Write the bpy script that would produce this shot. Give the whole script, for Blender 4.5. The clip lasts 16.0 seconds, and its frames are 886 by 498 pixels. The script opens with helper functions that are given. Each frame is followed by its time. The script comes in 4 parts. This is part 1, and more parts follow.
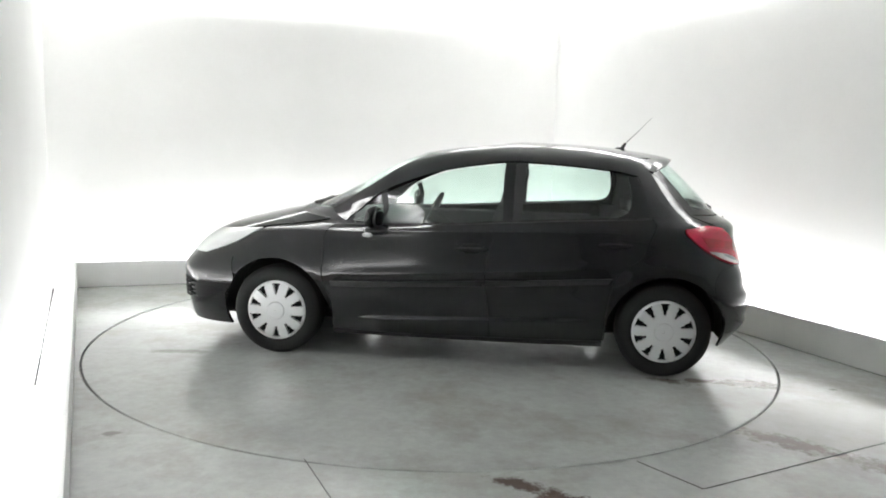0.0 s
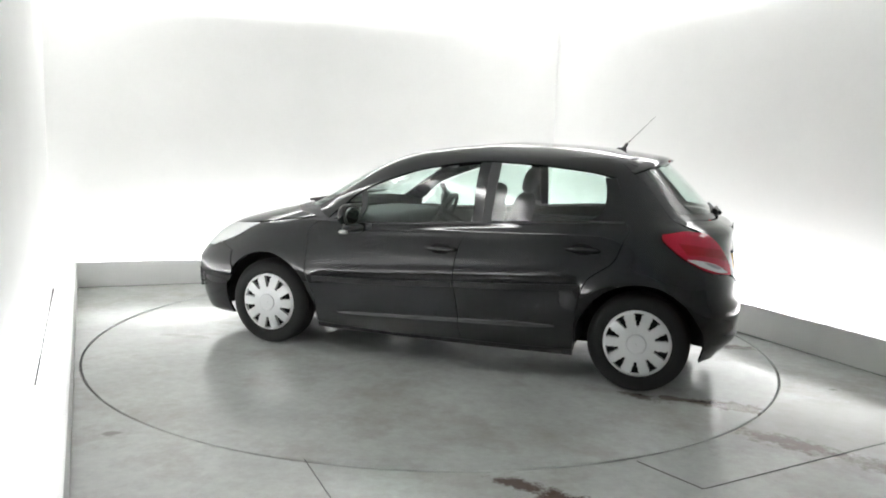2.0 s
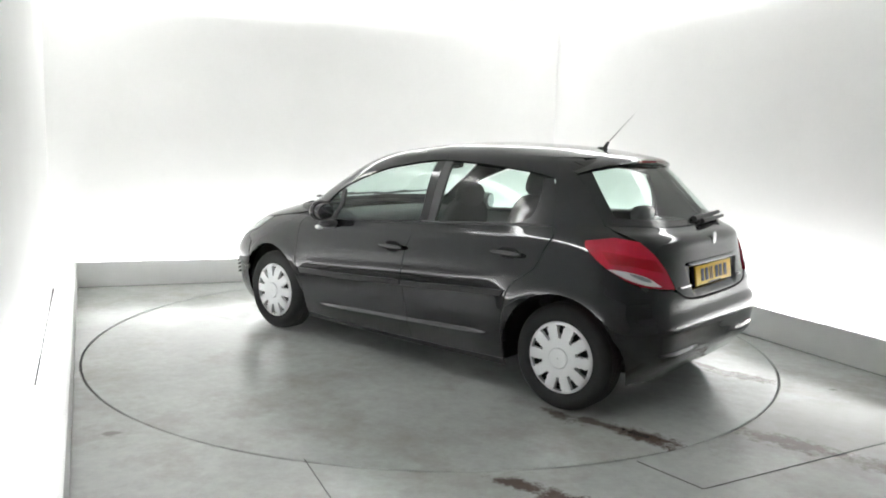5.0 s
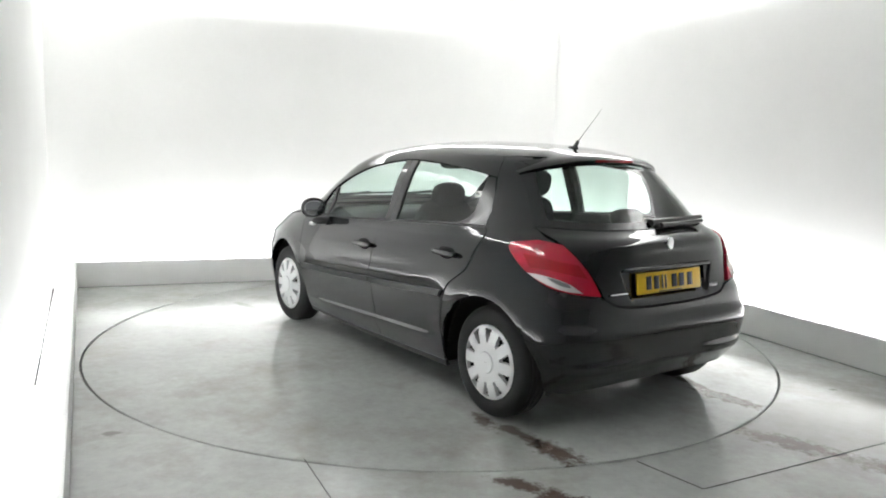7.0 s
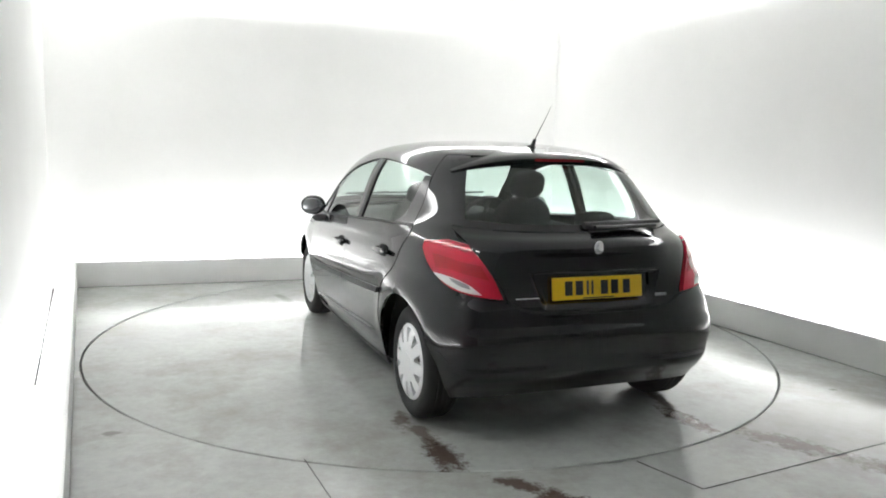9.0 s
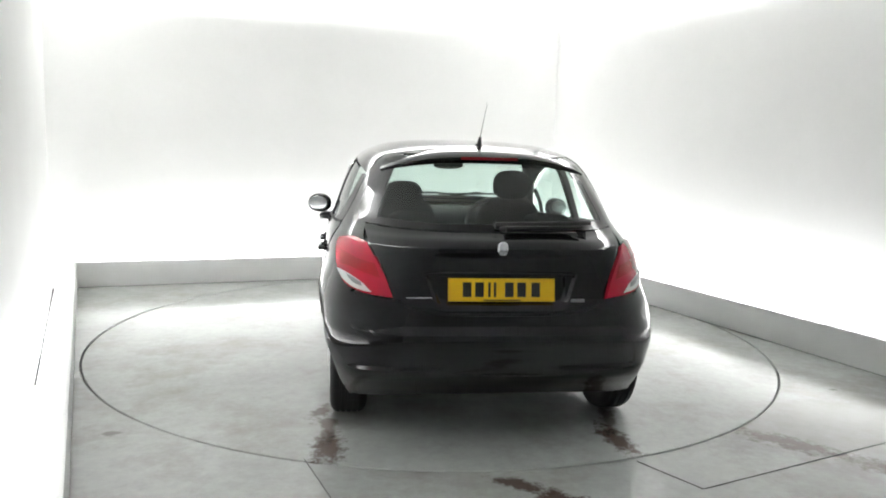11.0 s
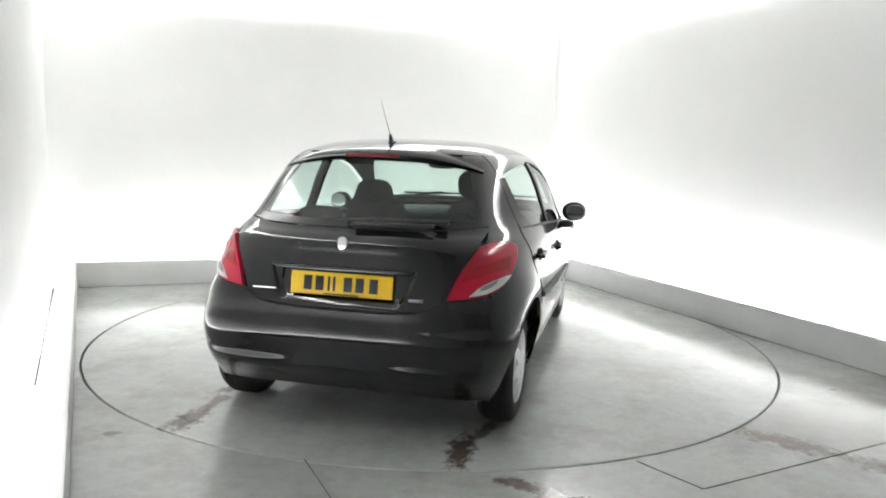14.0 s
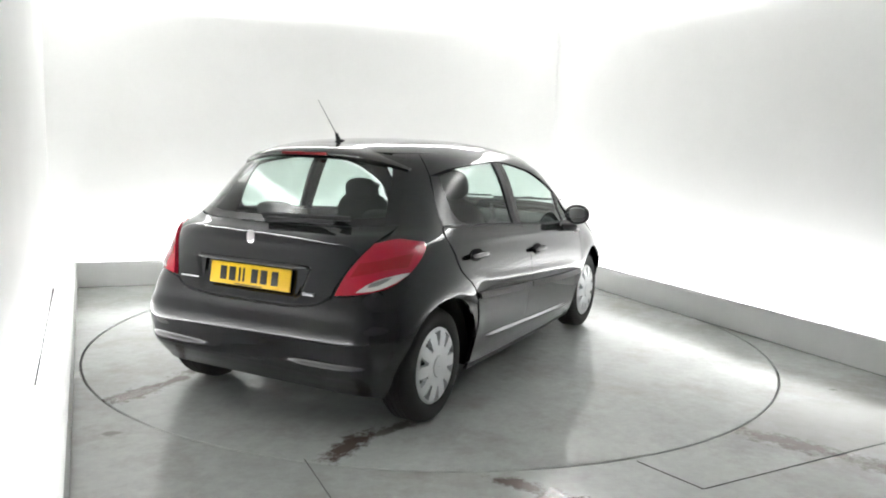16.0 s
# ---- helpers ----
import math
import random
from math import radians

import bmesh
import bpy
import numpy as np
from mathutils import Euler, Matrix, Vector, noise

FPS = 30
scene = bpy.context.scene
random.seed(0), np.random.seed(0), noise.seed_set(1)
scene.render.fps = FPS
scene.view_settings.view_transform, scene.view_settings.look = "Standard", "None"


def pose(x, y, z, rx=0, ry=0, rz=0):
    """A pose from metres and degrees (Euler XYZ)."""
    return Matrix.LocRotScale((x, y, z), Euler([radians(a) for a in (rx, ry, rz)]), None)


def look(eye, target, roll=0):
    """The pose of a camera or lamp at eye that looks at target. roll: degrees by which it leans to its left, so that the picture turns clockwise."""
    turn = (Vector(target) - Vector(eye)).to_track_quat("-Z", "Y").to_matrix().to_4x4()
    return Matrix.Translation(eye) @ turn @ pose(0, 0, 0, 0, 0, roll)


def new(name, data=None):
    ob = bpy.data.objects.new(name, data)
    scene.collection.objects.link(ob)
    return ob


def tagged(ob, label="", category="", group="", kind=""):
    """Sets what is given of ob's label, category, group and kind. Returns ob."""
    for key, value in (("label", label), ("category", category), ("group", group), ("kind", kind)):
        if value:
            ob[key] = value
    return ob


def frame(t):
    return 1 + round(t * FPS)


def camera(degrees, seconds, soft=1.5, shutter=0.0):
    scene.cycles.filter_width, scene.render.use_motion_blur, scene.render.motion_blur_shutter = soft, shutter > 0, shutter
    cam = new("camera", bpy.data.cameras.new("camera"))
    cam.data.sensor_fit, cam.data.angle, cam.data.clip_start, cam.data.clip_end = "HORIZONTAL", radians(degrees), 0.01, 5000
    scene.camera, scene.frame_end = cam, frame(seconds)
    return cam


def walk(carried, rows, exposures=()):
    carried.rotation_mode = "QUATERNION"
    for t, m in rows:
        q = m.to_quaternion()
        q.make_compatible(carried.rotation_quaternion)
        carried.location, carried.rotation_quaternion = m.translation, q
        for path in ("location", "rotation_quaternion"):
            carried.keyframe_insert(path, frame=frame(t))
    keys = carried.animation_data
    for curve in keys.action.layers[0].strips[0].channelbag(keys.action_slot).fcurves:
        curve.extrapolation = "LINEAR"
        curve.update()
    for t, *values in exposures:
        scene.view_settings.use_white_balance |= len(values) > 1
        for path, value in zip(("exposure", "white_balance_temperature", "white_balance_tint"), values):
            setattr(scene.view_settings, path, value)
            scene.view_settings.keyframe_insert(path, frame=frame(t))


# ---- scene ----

# ---- camera: stands still on a bracket at eye height ----
cam = camera(60.48, 16.0, soft=1.9)
EYE = (0.0, -5.627, 1.448)
STILL = look(EYE, (0.01046, -4.6367, 1.3095), 1.69)
walk(cam, [(0.0, STILL), (16.0, STILL)])

# ---- light ----
world = bpy.data.worlds.new("world")
scene.world = world
world.use_nodes = True
world.node_tree.nodes["Background"].inputs[0].default_value = (0.9, 0.95, 1.0, 1)
world.node_tree.nodes["Background"].inputs[1].default_value = 0.05
scene.view_settings.exposure = 0.0

# Room axes: A runs along the far kerb, N away from the camera.
A = Vector((math.cos(radians(20.3)), math.sin(radians(20.3)), 0))
N = Vector((math.cos(radians(114.7)), math.sin(radians(114.7)), 0))
ROOM = Matrix((A, N, Vector((0, 0, 1)))).transposed().to_4x4()   # the walls stand a few degrees out of square
LEFT, RIGHT, BACK, FRONT = -2.458, 2.41, 2.492, -7.2   # kerb faces, in room axes
GAP = 0.30                                            # width of the light trough
KERB = 0.238
DROP, TOP = 2.98, 3.35


def strip_light(name, x0, y0, x1, y1, z, aim, power, width=0.08, spread=170):
    a, b = ROOM @ Vector((x0, y0, z)), ROOM @ Vector((x1, y1, z))
    lamp = bpy.data.lights.new(name, "AREA")
    lamp.shape, lamp.size, lamp.size_y = "RECTANGLE", (b - a).length, width
    lamp.spread = radians(spread)
    lamp.energy, lamp.color = power, (0.985, 0.995, 1.0)
    ob = new(name, lamp)
    back = -(ROOM.to_3x3() @ Vector(aim)).normalized()
    along = (b - a).normalized()
    ob.matrix_world = Matrix.Translation((a + b) / 2) @ Matrix((along, back.cross(along), back)).transposed().to_4x4()
    return ob


LOW, HIGH = 57, 92   # watts for each strip on the far wall
NEAR = -3.3          # where the strips along the side walls end
LONG = (BACK - NEAR) / (RIGHT - LEFT)
LOW_IN, HIGH_IN = 0.09, 0.02   # lamp lines behind the kerb and behind the ceiling panel's edge
strip_light("trough_light", LEFT - 0.1, BACK + LOW_IN, RIGHT + 0.1, BACK + LOW_IN, 0.06, (0, 0.9, 1), LOW, 0.06, 150)
strip_light("trough_light", RIGHT + LOW_IN, NEAR, RIGHT + LOW_IN, BACK + 0.05, 0.061, (0.9, 0, 1), LOW * LONG, 0.06, 150)
strip_light("trough_light", LEFT - LOW_IN, NEAR, LEFT - LOW_IN, BACK + 0.05, 0.061, (-0.9, 0, 1), LOW * LONG, 0.06, 150)
strip_light("cove_light", LEFT - 0.02, BACK + HIGH_IN, RIGHT + 0.02, BACK + HIGH_IN, 3.10, (0, 1, -0.1), HIGH, 0.08, 112)
strip_light("cove_light", RIGHT + HIGH_IN, NEAR, RIGHT + HIGH_IN, BACK + 0.02, 3.101, (1, 0, -0.1), HIGH * LONG, 0.08, 112)
strip_light("cove_light", LEFT - HIGH_IN, NEAR, LEFT - HIGH_IN, BACK + 0.02, 3.101, (-1, 0, -0.1), HIGH * LONG, 0.08, 112)

# ---- turning of the table: seconds, heading of the car ----
HEADING = [(0.0, 172.55), (0.5, 169.28), (1.0, 166.01), (1.5, 162.72), (2.0, 159.40), (2.5, 156.05), (3.0, 152.67),
           (3.5, 149.27), (4.0, 145.84), (4.5, 142.40), (5.0, 138.95), (5.5, 135.50), (6.0, 132.04), (6.5, 128.59),
           (7.0, 125.15), (7.5, 121.72), (8.0, 118.28), (8.5, 114.83), (9.0, 111.32), (9.5, 107.80), (10.0, 104.27),
           (10.5, 100.74), (11.0, 97.20), (11.5, 93.65), (12.0, 90.08), (12.5, 86.51), (13.0, 82.92), (13.5, 79.35),
           (14.0, 75.78), (14.5, 72.23), (15.0, 68.68), (15.5, 65.17), (16.0, 61.66)]
CAR_OFF = (-0.302, -0.066)
TABLE_R = 2.41


# ---- materials ----
def mat(name, colour, rough=0.5, metal=0.0, coat=0.0, spec=0.5):
    m = bpy.data.materials.new(name)
    m.use_nodes = True
    b = m.node_tree.nodes["Principled BSDF"]
    b.inputs["Base Color"].default_value = (*colour, 1)
    b.inputs["Roughness"].default_value = rough
    b.inputs["Metallic"].default_value = metal
    b.inputs["Coat Weight"].default_value = coat
    b.inputs["Coat Roughness"].default_value = 0.04
    b.inputs["Specular IOR Level"].default_value = spec
    return m


def noise_node(m, scale, detail=6.0, rough=0.6, stretch=(1, 1, 1), offset=(0, 0, 0)):
    nt = m.node_tree
    co, mp, nz = (nt.nodes.new(k) for k in ("ShaderNodeTexCoord", "ShaderNodeMapping", "ShaderNodeTexNoise"))
    mp.inputs["Scale"].default_value = stretch
    mp.inputs["Location"].default_value = offset
    nz.inputs["Scale"].default_value, nz.inputs["Detail"].default_value, nz.inputs["Roughness"].default_value = scale, detail, rough
    nt.links.new(co.outputs["Object"], mp.inputs["Vector"])
    nt.links.new(mp.outputs["Vector"], nz.inputs["Vector"])
    return nz.outputs["Fac"]


def ramp(m, fac, stops):
    r = m.node_tree.nodes.new("ShaderNodeValToRGB")
    e = r.color_ramp.elements
    while len(e) < len(stops):
        e.new(0.5)
    for el, (pos, col) in zip(e, stops):
        el.position = pos
        el.color = (*col, 1) if not isinstance(col, float) else (col, col, col, 1)
    m.node_tree.links.new(fac, r.inputs["Fac"])
    return r.outputs["Color"]


def put(m, socket, out):
    m.node_tree.links.new(out, m.node_tree.nodes["Principled BSDF"].inputs[socket])


def bump(m, fac, strength, distance=0.01):
    b = m.node_tree.nodes.new("ShaderNodeBump")
    b.inputs["Strength"].default_value, b.inputs["Distance"].default_value = strength, distance
    m.node_tree.links.new(fac, b.inputs["Height"])
    put(m, "Normal", b.outputs["Normal"])


def mix(m, fac, a, b, blend="MIX"):
    n = m.node_tree.nodes.new("ShaderNodeMix")
    n.data_type, n.blend_type = "RGBA", blend
    for sock, v in ((n.inputs[0], fac), (n.inputs[6], a), (n.inputs[7], b)):
        if isinstance(v, (float, int)):
            sock.default_value = v
        elif isinstance(v, tuple):
            sock.default_value = (*v, 1)
        else:
            m.node_tree.links.new(v, sock)
    return n.outputs[2]


def math_node(m, op, a, b=0.0, c=0.0, clamp=False):
    n = m.node_tree.nodes.new("ShaderNodeMath")
    n.operation, n.use_clamp = op, clamp
    for sock, v in zip(n.inputs, (a, b, c)):
        if isinstance(v, (float, int)):
            sock.default_value = v
        else:
            m.node_tree.links.new(v, sock)
    return n.outputs[0]


def patch_mask(m, centre, angle, length, width, soft=0.35, grain=9.0):
    """A ragged patch: 1 inside an ellipse round the centre, broken up by noise."""
    nt = m.node_tree
    co, mp, ln = (nt.nodes.new(k) for k in ("ShaderNodeTexCoord", "ShaderNodeMapping", "ShaderNodeVectorMath"))
    mp.vector_type = "TEXTURE"
    mp.inputs["Location"].default_value = (*centre, 0)
    mp.inputs["Rotation"].default_value = (0, 0, radians(angle))
    mp.inputs["Scale"].default_value = (length, width, 1)
    ln.operation = "LENGTH"
    nt.links.new(co.outputs["Object"], mp.inputs["Vector"])
    nt.links.new(mp.outputs["Vector"], ln.inputs[0])
    nz = noise_node(m, grain, 8, 0.75, offset=(centre[0] * 3, centre[1] * 5, 0))
    d = math_node(m, "ADD", ln.outputs["Value"], math_node(m, "MULTIPLY", math_node(m, "SUBTRACT", nz, 0.5), 3.2))
    return math_node(m, "DIVIDE", math_node(m, "SUBTRACT", 1.0, d), soft, clamp=True)


def floor_material(name, patches, tone=1.0):
    m = mat(name, (0.4, 0.4, 0.39), 0.2, spec=1.0)
    big, fine = noise_node(m, 0.9, 5, 0.55), noise_node(m, 14, 8, 0.7)
    col = ramp(m, big, [(0.35, (0.37, 0.385, 0.375)), (0.65, (0.50, 0.52, 0.505))])
    col = mix(m, 0.25, col, ramp(m, fine, [(0.35, (0.34, 0.345, 0.33)), (0.65, (0.57, 0.585, 0.57))]))
    rough = ramp(m, noise_node(m, 2.2, 6, 0.65), [(0.42, 0.11), (0.60, 0.25)])
    grime = math_node(m, "MULTIPLY", ramp(m, noise_node(m, 1.5, 7, 0.7, offset=(4, 2, 0)), [(0.50, 0.0), (0.66, 1.0)]), 0.5)
    col = mix(m, grime, col, (0.28, 0.26, 0.225))
    for centre, angle, length, width, colour, amount, grain in patches:
        mask = math_node(m, "MULTIPLY", patch_mask(m, centre, angle, length, width, 0.5, grain), amount)
        col = mix(m, mask, col, colour)
    put(m, "Base Color", mix(m, 1.0, col, (tone, tone, tone), "MULTIPLY"))
    put(m, "Roughness", rough)
    bump(m, noise_node(m, 3.0, 4, 0.5), 0.05, 0.01)
    return m


def white_material(name, base, rough, scale=1.2):
    m = mat(name, base, rough)
    lo = tuple(c * 0.94 for c in base)
    put(m, "Base Color", mix(m, 0.3, ramp(m, noise_node(m, scale, 4, 0.6), [(0.3, lo), (0.7, base)]),
                             ramp(m, noise_node(m, 30, 6, 0.7), [(0.3, lo), (0.7, base)])))
    bump(m, noise_node(m, 40, 4, 0.6), 0.05, 0.002)
    return m


BROWN, DARK = (0.10, 0.068, 0.056), (0.13, 0.12, 0.11)
M_FLOOR = floor_material("painted_concrete", [
    # Broad dirt on the right, its colour also holding down strong light there.
    ((2.6, -1.9), -35, 1.5, 0.9, (0.25, 0.24, 0.22), 0.55, 1.6),
    ((1.82, -1.98), -36, 0.32, 0.10, BROWN, 0.85, 12.0), ((2.25, -2.35), -40, 0.36, 0.11, BROWN, 0.8, 12.0),
    ((0.40, -2.53), -30, 0.17, 0.06, BROWN, 0.9, 16.0), ((0.58, -2.68), -30, 0.20, 0.09, BROWN, 0.95, 16.0),
    ((-1.553, -2.084), 20, 0.05, 0.035, DARK, 0.5, 20.0), ((2.50, -1.09), 0, 0.03, 0.012, DARK, 0.9, 25.0)])
M_TABLE = floor_material("turntable_paint", [
    ((-1.85, 0.75), 4, 0.32, 0.05, BROWN, 0.75, 11.0), ((-2.12, 0.75), 0, 0.22, 0.09, BROWN, 0.95, 15.0), ((-1.62, 0.80), -20, 0.16, 0.05, BROWN, 0.7, 14.0),
    ((-2.08, -0.68), 5, 0.26, 0.08, BROWN, 0.95, 15.0), ((-1.80, -0.74), -14, 0.25, 0.05, BROWN, 0.7, 13.0),
    ((1.62, 0.84), 10, 0.25, 0.05, DARK, 0.5, 9.0)], 0.97)
M_WALL = white_material("white_wall_paint", (0.885, 0.885, 0.872), 0.55)
M_CEIL = white_material("white_ceiling_paint", (0.87, 0.87, 0.86), 0.7)
M_KERB = white_material("white_kerb_paint", (0.84, 0.845, 0.835), 0.4, 4.0)
M_DARKGAP = mat("dark_gap", (0.02, 0.02, 0.02), 0.8)
M_DARKLINE = mat("dark_line_grey", (0.09, 0.09, 0.088), 0.7)
M_FRONT = white_material("unseen_end_wall_grey", (0.52, 0.525, 0.53), 0.6)

M_PAINT = mat("black_metallic_paint", (0.010, 0.010, 0.0115), 0.40, 0.0, 1.0, 0.06)
put(M_PAINT, "Base Color", ramp(M_PAINT, noise_node(M_PAINT, 900, 2, 0.5), [(0.4, (0.003, 0.003, 0.0042)), (0.75, (0.009, 0.009, 0.012))]))
M_PAINT.node_tree.nodes["Principled BSDF"].inputs["Coat IOR"].default_value = 1.52
M_TRIM = mat("black_plastic_trim", (0.008, 0.008, 0.009), 0.45)
bump(M_TRIM, noise_node(M_TRIM, 300, 3, 0.6), 0.15, 0.001)
M_GLOSS = mat("gloss_black_trim", (0.008, 0.008, 0.009), 0.22)
M_RUBBER = mat("tyre_rubber", (0.008, 0.008, 0.0085), 0.8)
bump(M_RUBBER, noise_node(M_RUBBER, 120, 4, 0.6), 0.25, 0.002)
M_SILVER = mat("silver_painted_plastic", (0.78, 0.79, 0.80), 0.36, 0.15)
M_CHROME = mat("chrome", (0.85, 0.85, 0.86), 0.12, 1.0)
M_MIRROR = mat("dark_mirror_glass", (0.40, 0.41, 0.42), 0.05, 1.0)
# Near-black for black underparts, and for shade of gaps and hollows given as colour.
M_HOLE = mat("dark_recess", (0.006, 0.006, 0.006), 0.9)
M_INSIDE = mat("charcoal_interior_plastic", (0.025, 0.026, 0.027), 0.65)
M_CLOTH = mat("charcoal_seat_cloth", (0.018, 0.019, 0.020), 0.9)
bump(M_CLOTH, noise_node(M_CLOTH, 90, 3, 0.5), 0.08, 0.002)
M_RED = mat("red_lamp_lens", (0.42, 0.010, 0.030), 0.16, 0.0, 0.5)
M_DULLRED = mat("dark_red_lens", (0.16, 0.006, 0.010), 0.2)
M_DEEPRED = mat("deep_red_lens", (0.30, 0.004, 0.012), 0.15, 0.0, 0.5)
M_DULLCHROME = mat("grey_reflector", (0.25, 0.25, 0.26), 0.3, 0.8)
M_CLEAR = mat("clear_lamp_lens", (0.78, 0.76, 0.76), 0.15, 0.1, 0.6)
M_HEAD = mat("headlamp_lens", (0.80, 0.82, 0.82), 0.12, 0.35, 0.8)
M_PLATE = mat("yellow_plate", (0.80, 0.50, 0.012), 0.35)
M_INK = mat("black_plate_marks", (0.012, 0.012, 0.014), 0.4)


def glass_material(name, tint):
    """Thin tinted glass: clear, with a gloss that grows towards grazing views."""
    m = bpy.data.materials.new(name)
    m.use_nodes = True
    nt = m.node_tree
    nt.nodes.clear()
    out, mx, tr, gl, lw = (nt.nodes.new("ShaderNode" + k) for k in ("OutputMaterial", "MixShader", "BsdfTransparent", "BsdfGlossy", "LayerWeight"))
    tr.inputs[0].default_value = (*tint, 1)
    gl.inputs["Roughness"].default_value = 0.02
    gl.inputs["Color"].default_value = (1, 1, 1, 1)
    lw.inputs["Blend"].default_value = 0.5
    power = math_node(m, "POWER", lw.outputs["Facing"], 5.0)
    fac = math_node(m, "ADD", math_node(m, "MULTIPLY", power, 0.9), 0.06)
    for p, q in ((fac, mx.inputs[0]), (tr.outputs[0], mx.inputs[1]), (gl.outputs[0], mx.inputs[2]), (mx.outputs[0], out.inputs[0])):
        nt.links.new(p, q)
    return m


M_GLASS = glass_material("tinted_window_glass", (0.78, 0.88, 0.84))
M_REARGLASS = glass_material("tinted_rear_glass", (0.76, 0.86, 0.82))


# ---- mesh helpers ----
def mesh_object(name, bm, material, smooth=True):
    me = bpy.data.meshes.new(name)
    bmesh.ops.recalc_face_normals(bm, faces=bm.faces)
    bm.to_mesh(me)
    bm.free()
    for f in me.polygons:
        f.use_smooth = smooth
    if smooth:
        me.set_sharp_from_angle(angle=radians(38))
    me.materials.append(material)
    return new(name, me)


def part(name, bm, material, parent, label="", smooth=True):
    ob = mesh_object(name, bm, material, smooth)
    ob.parent = parent
    if label:
        tagged(ob, label)
    return ob


def box(bm, x0, y0, z0, x1, y1, z1, m=None, bevel=0.0):
    vs = [bm.verts.new((x, y, z)) for x in (x0, x1) for y in (y0, y1) for z in (z0, z1)]
    fs = [bm.faces.new([vs[i] for i in q]) for q in ((0, 1, 3, 2), (4, 6, 7, 5), (0, 4, 5, 1), (2, 3, 7, 6), (0, 2, 6, 4), (1, 5, 7, 3))]
    if bevel:
        es = list({e for f in fs for e in f.edges})
        r = bmesh.ops.bevel(bm, geom=es, offset=bevel, segments=3, profile=0.5, affect="EDGES")
        vs = list({v for f in r["faces"] for v in f.verts} | {v for v in vs if v.is_valid})
    if m is not None:
        bmesh.ops.transform(bm, matrix=m, verts=[v for v in vs if v.is_valid])
    return bm


def boxed(*a, m=None, bevel=0.0):
    return box(bmesh.new(), *a, m=m, bevel=bevel)


def lathe(bm, profile, n, axis_m=None):
    """Turns a profile of (radius, height) round the y axis."""
    rings = []
    for r, h in profile:
        rings.append([bm.verts.new((r * math.cos(2 * math.pi * i / n), h, r * math.sin(2 * math.pi * i / n))) for i in range(n)])
    for a, b in zip(rings, rings[1:]):
        for i in range(n):
            bm.faces.new((a[i], a[(i + 1) % n], b[(i + 1) % n], b[i]))
    if axis_m is not None:
        bmesh.ops.transform(bm, matrix=axis_m, verts=[v for r in rings for v in r])
    return rings


# ---- the room ----
def wall(name, x0, y0, x1, y1, z0, z1, material, label):
    ob = mesh_object(name, boxed(x0, y0, z0, x1, y1, z1, m=ROOM), material, False)
    return tagged(ob, label, "wall" if "wall" in name else name.split("_")[0], kind="structure")


WT = 0.15
WL, WR, WB = LEFT - 0.22, RIGHT + GAP, BACK + GAP
wall("wall_west", WL - WT, FRONT, WL, WB, -0.1, TOP, M_WALL, "smooth white painted studio side wall, washed with light")
wall("wall_east", WR, FRONT, WR + WT, WB, -0.1, TOP, M_WALL, "smooth white painted studio side wall, washed with light")
wall("wall_north", WL - WT, WB, WR + WT, WB + WT, -0.1, TOP, M_WALL, "smooth white painted studio end wall, washed with light")
# Added behind the camera, out of view; its grey sets what the car reflects.
wall("wall_south", WL - WT, FRONT - WT, WR + WT, FRONT, -0.1, TOP, M_FRONT, "unseen plain grey wall added to close the studio behind the camera")
wall("ceiling", WL - WT, FRONT - WT, WR + WT, WB + WT, TOP, TOP + 0.1, M_CEIL, "white painted upper ceiling above the light cove")
wall("ceiling_panel", LEFT, FRONT, RIGHT, BACK, DROP, DROP + 0.05, M_CEIL, "white dropped ceiling panel hiding the cove lights")


def kerb(name, x0, y0, x1, y1, label):
    ob = mesh_object(name, boxed(x0, y0, 0, x1, y1, KERB, bevel=0.004, m=ROOM), M_KERB)
    tagged(ob, label, "kerb", kind="structure")
    return ob


KT = 0.035
kerb("kerb_north", LEFT - KT, BACK, RIGHT + KT, BACK + KT, "low white painted kerb board hiding strip lights at the wall's foot")
kerb("kerb_east", RIGHT, FRONT, RIGHT + KT, BACK, "low white painted kerb board hiding strip lights at the wall's foot")
kerb("kerb_west", LEFT - KT, FRONT, LEFT, BACK, "low white painted kerb board hiding strip lights at the wall's foot")


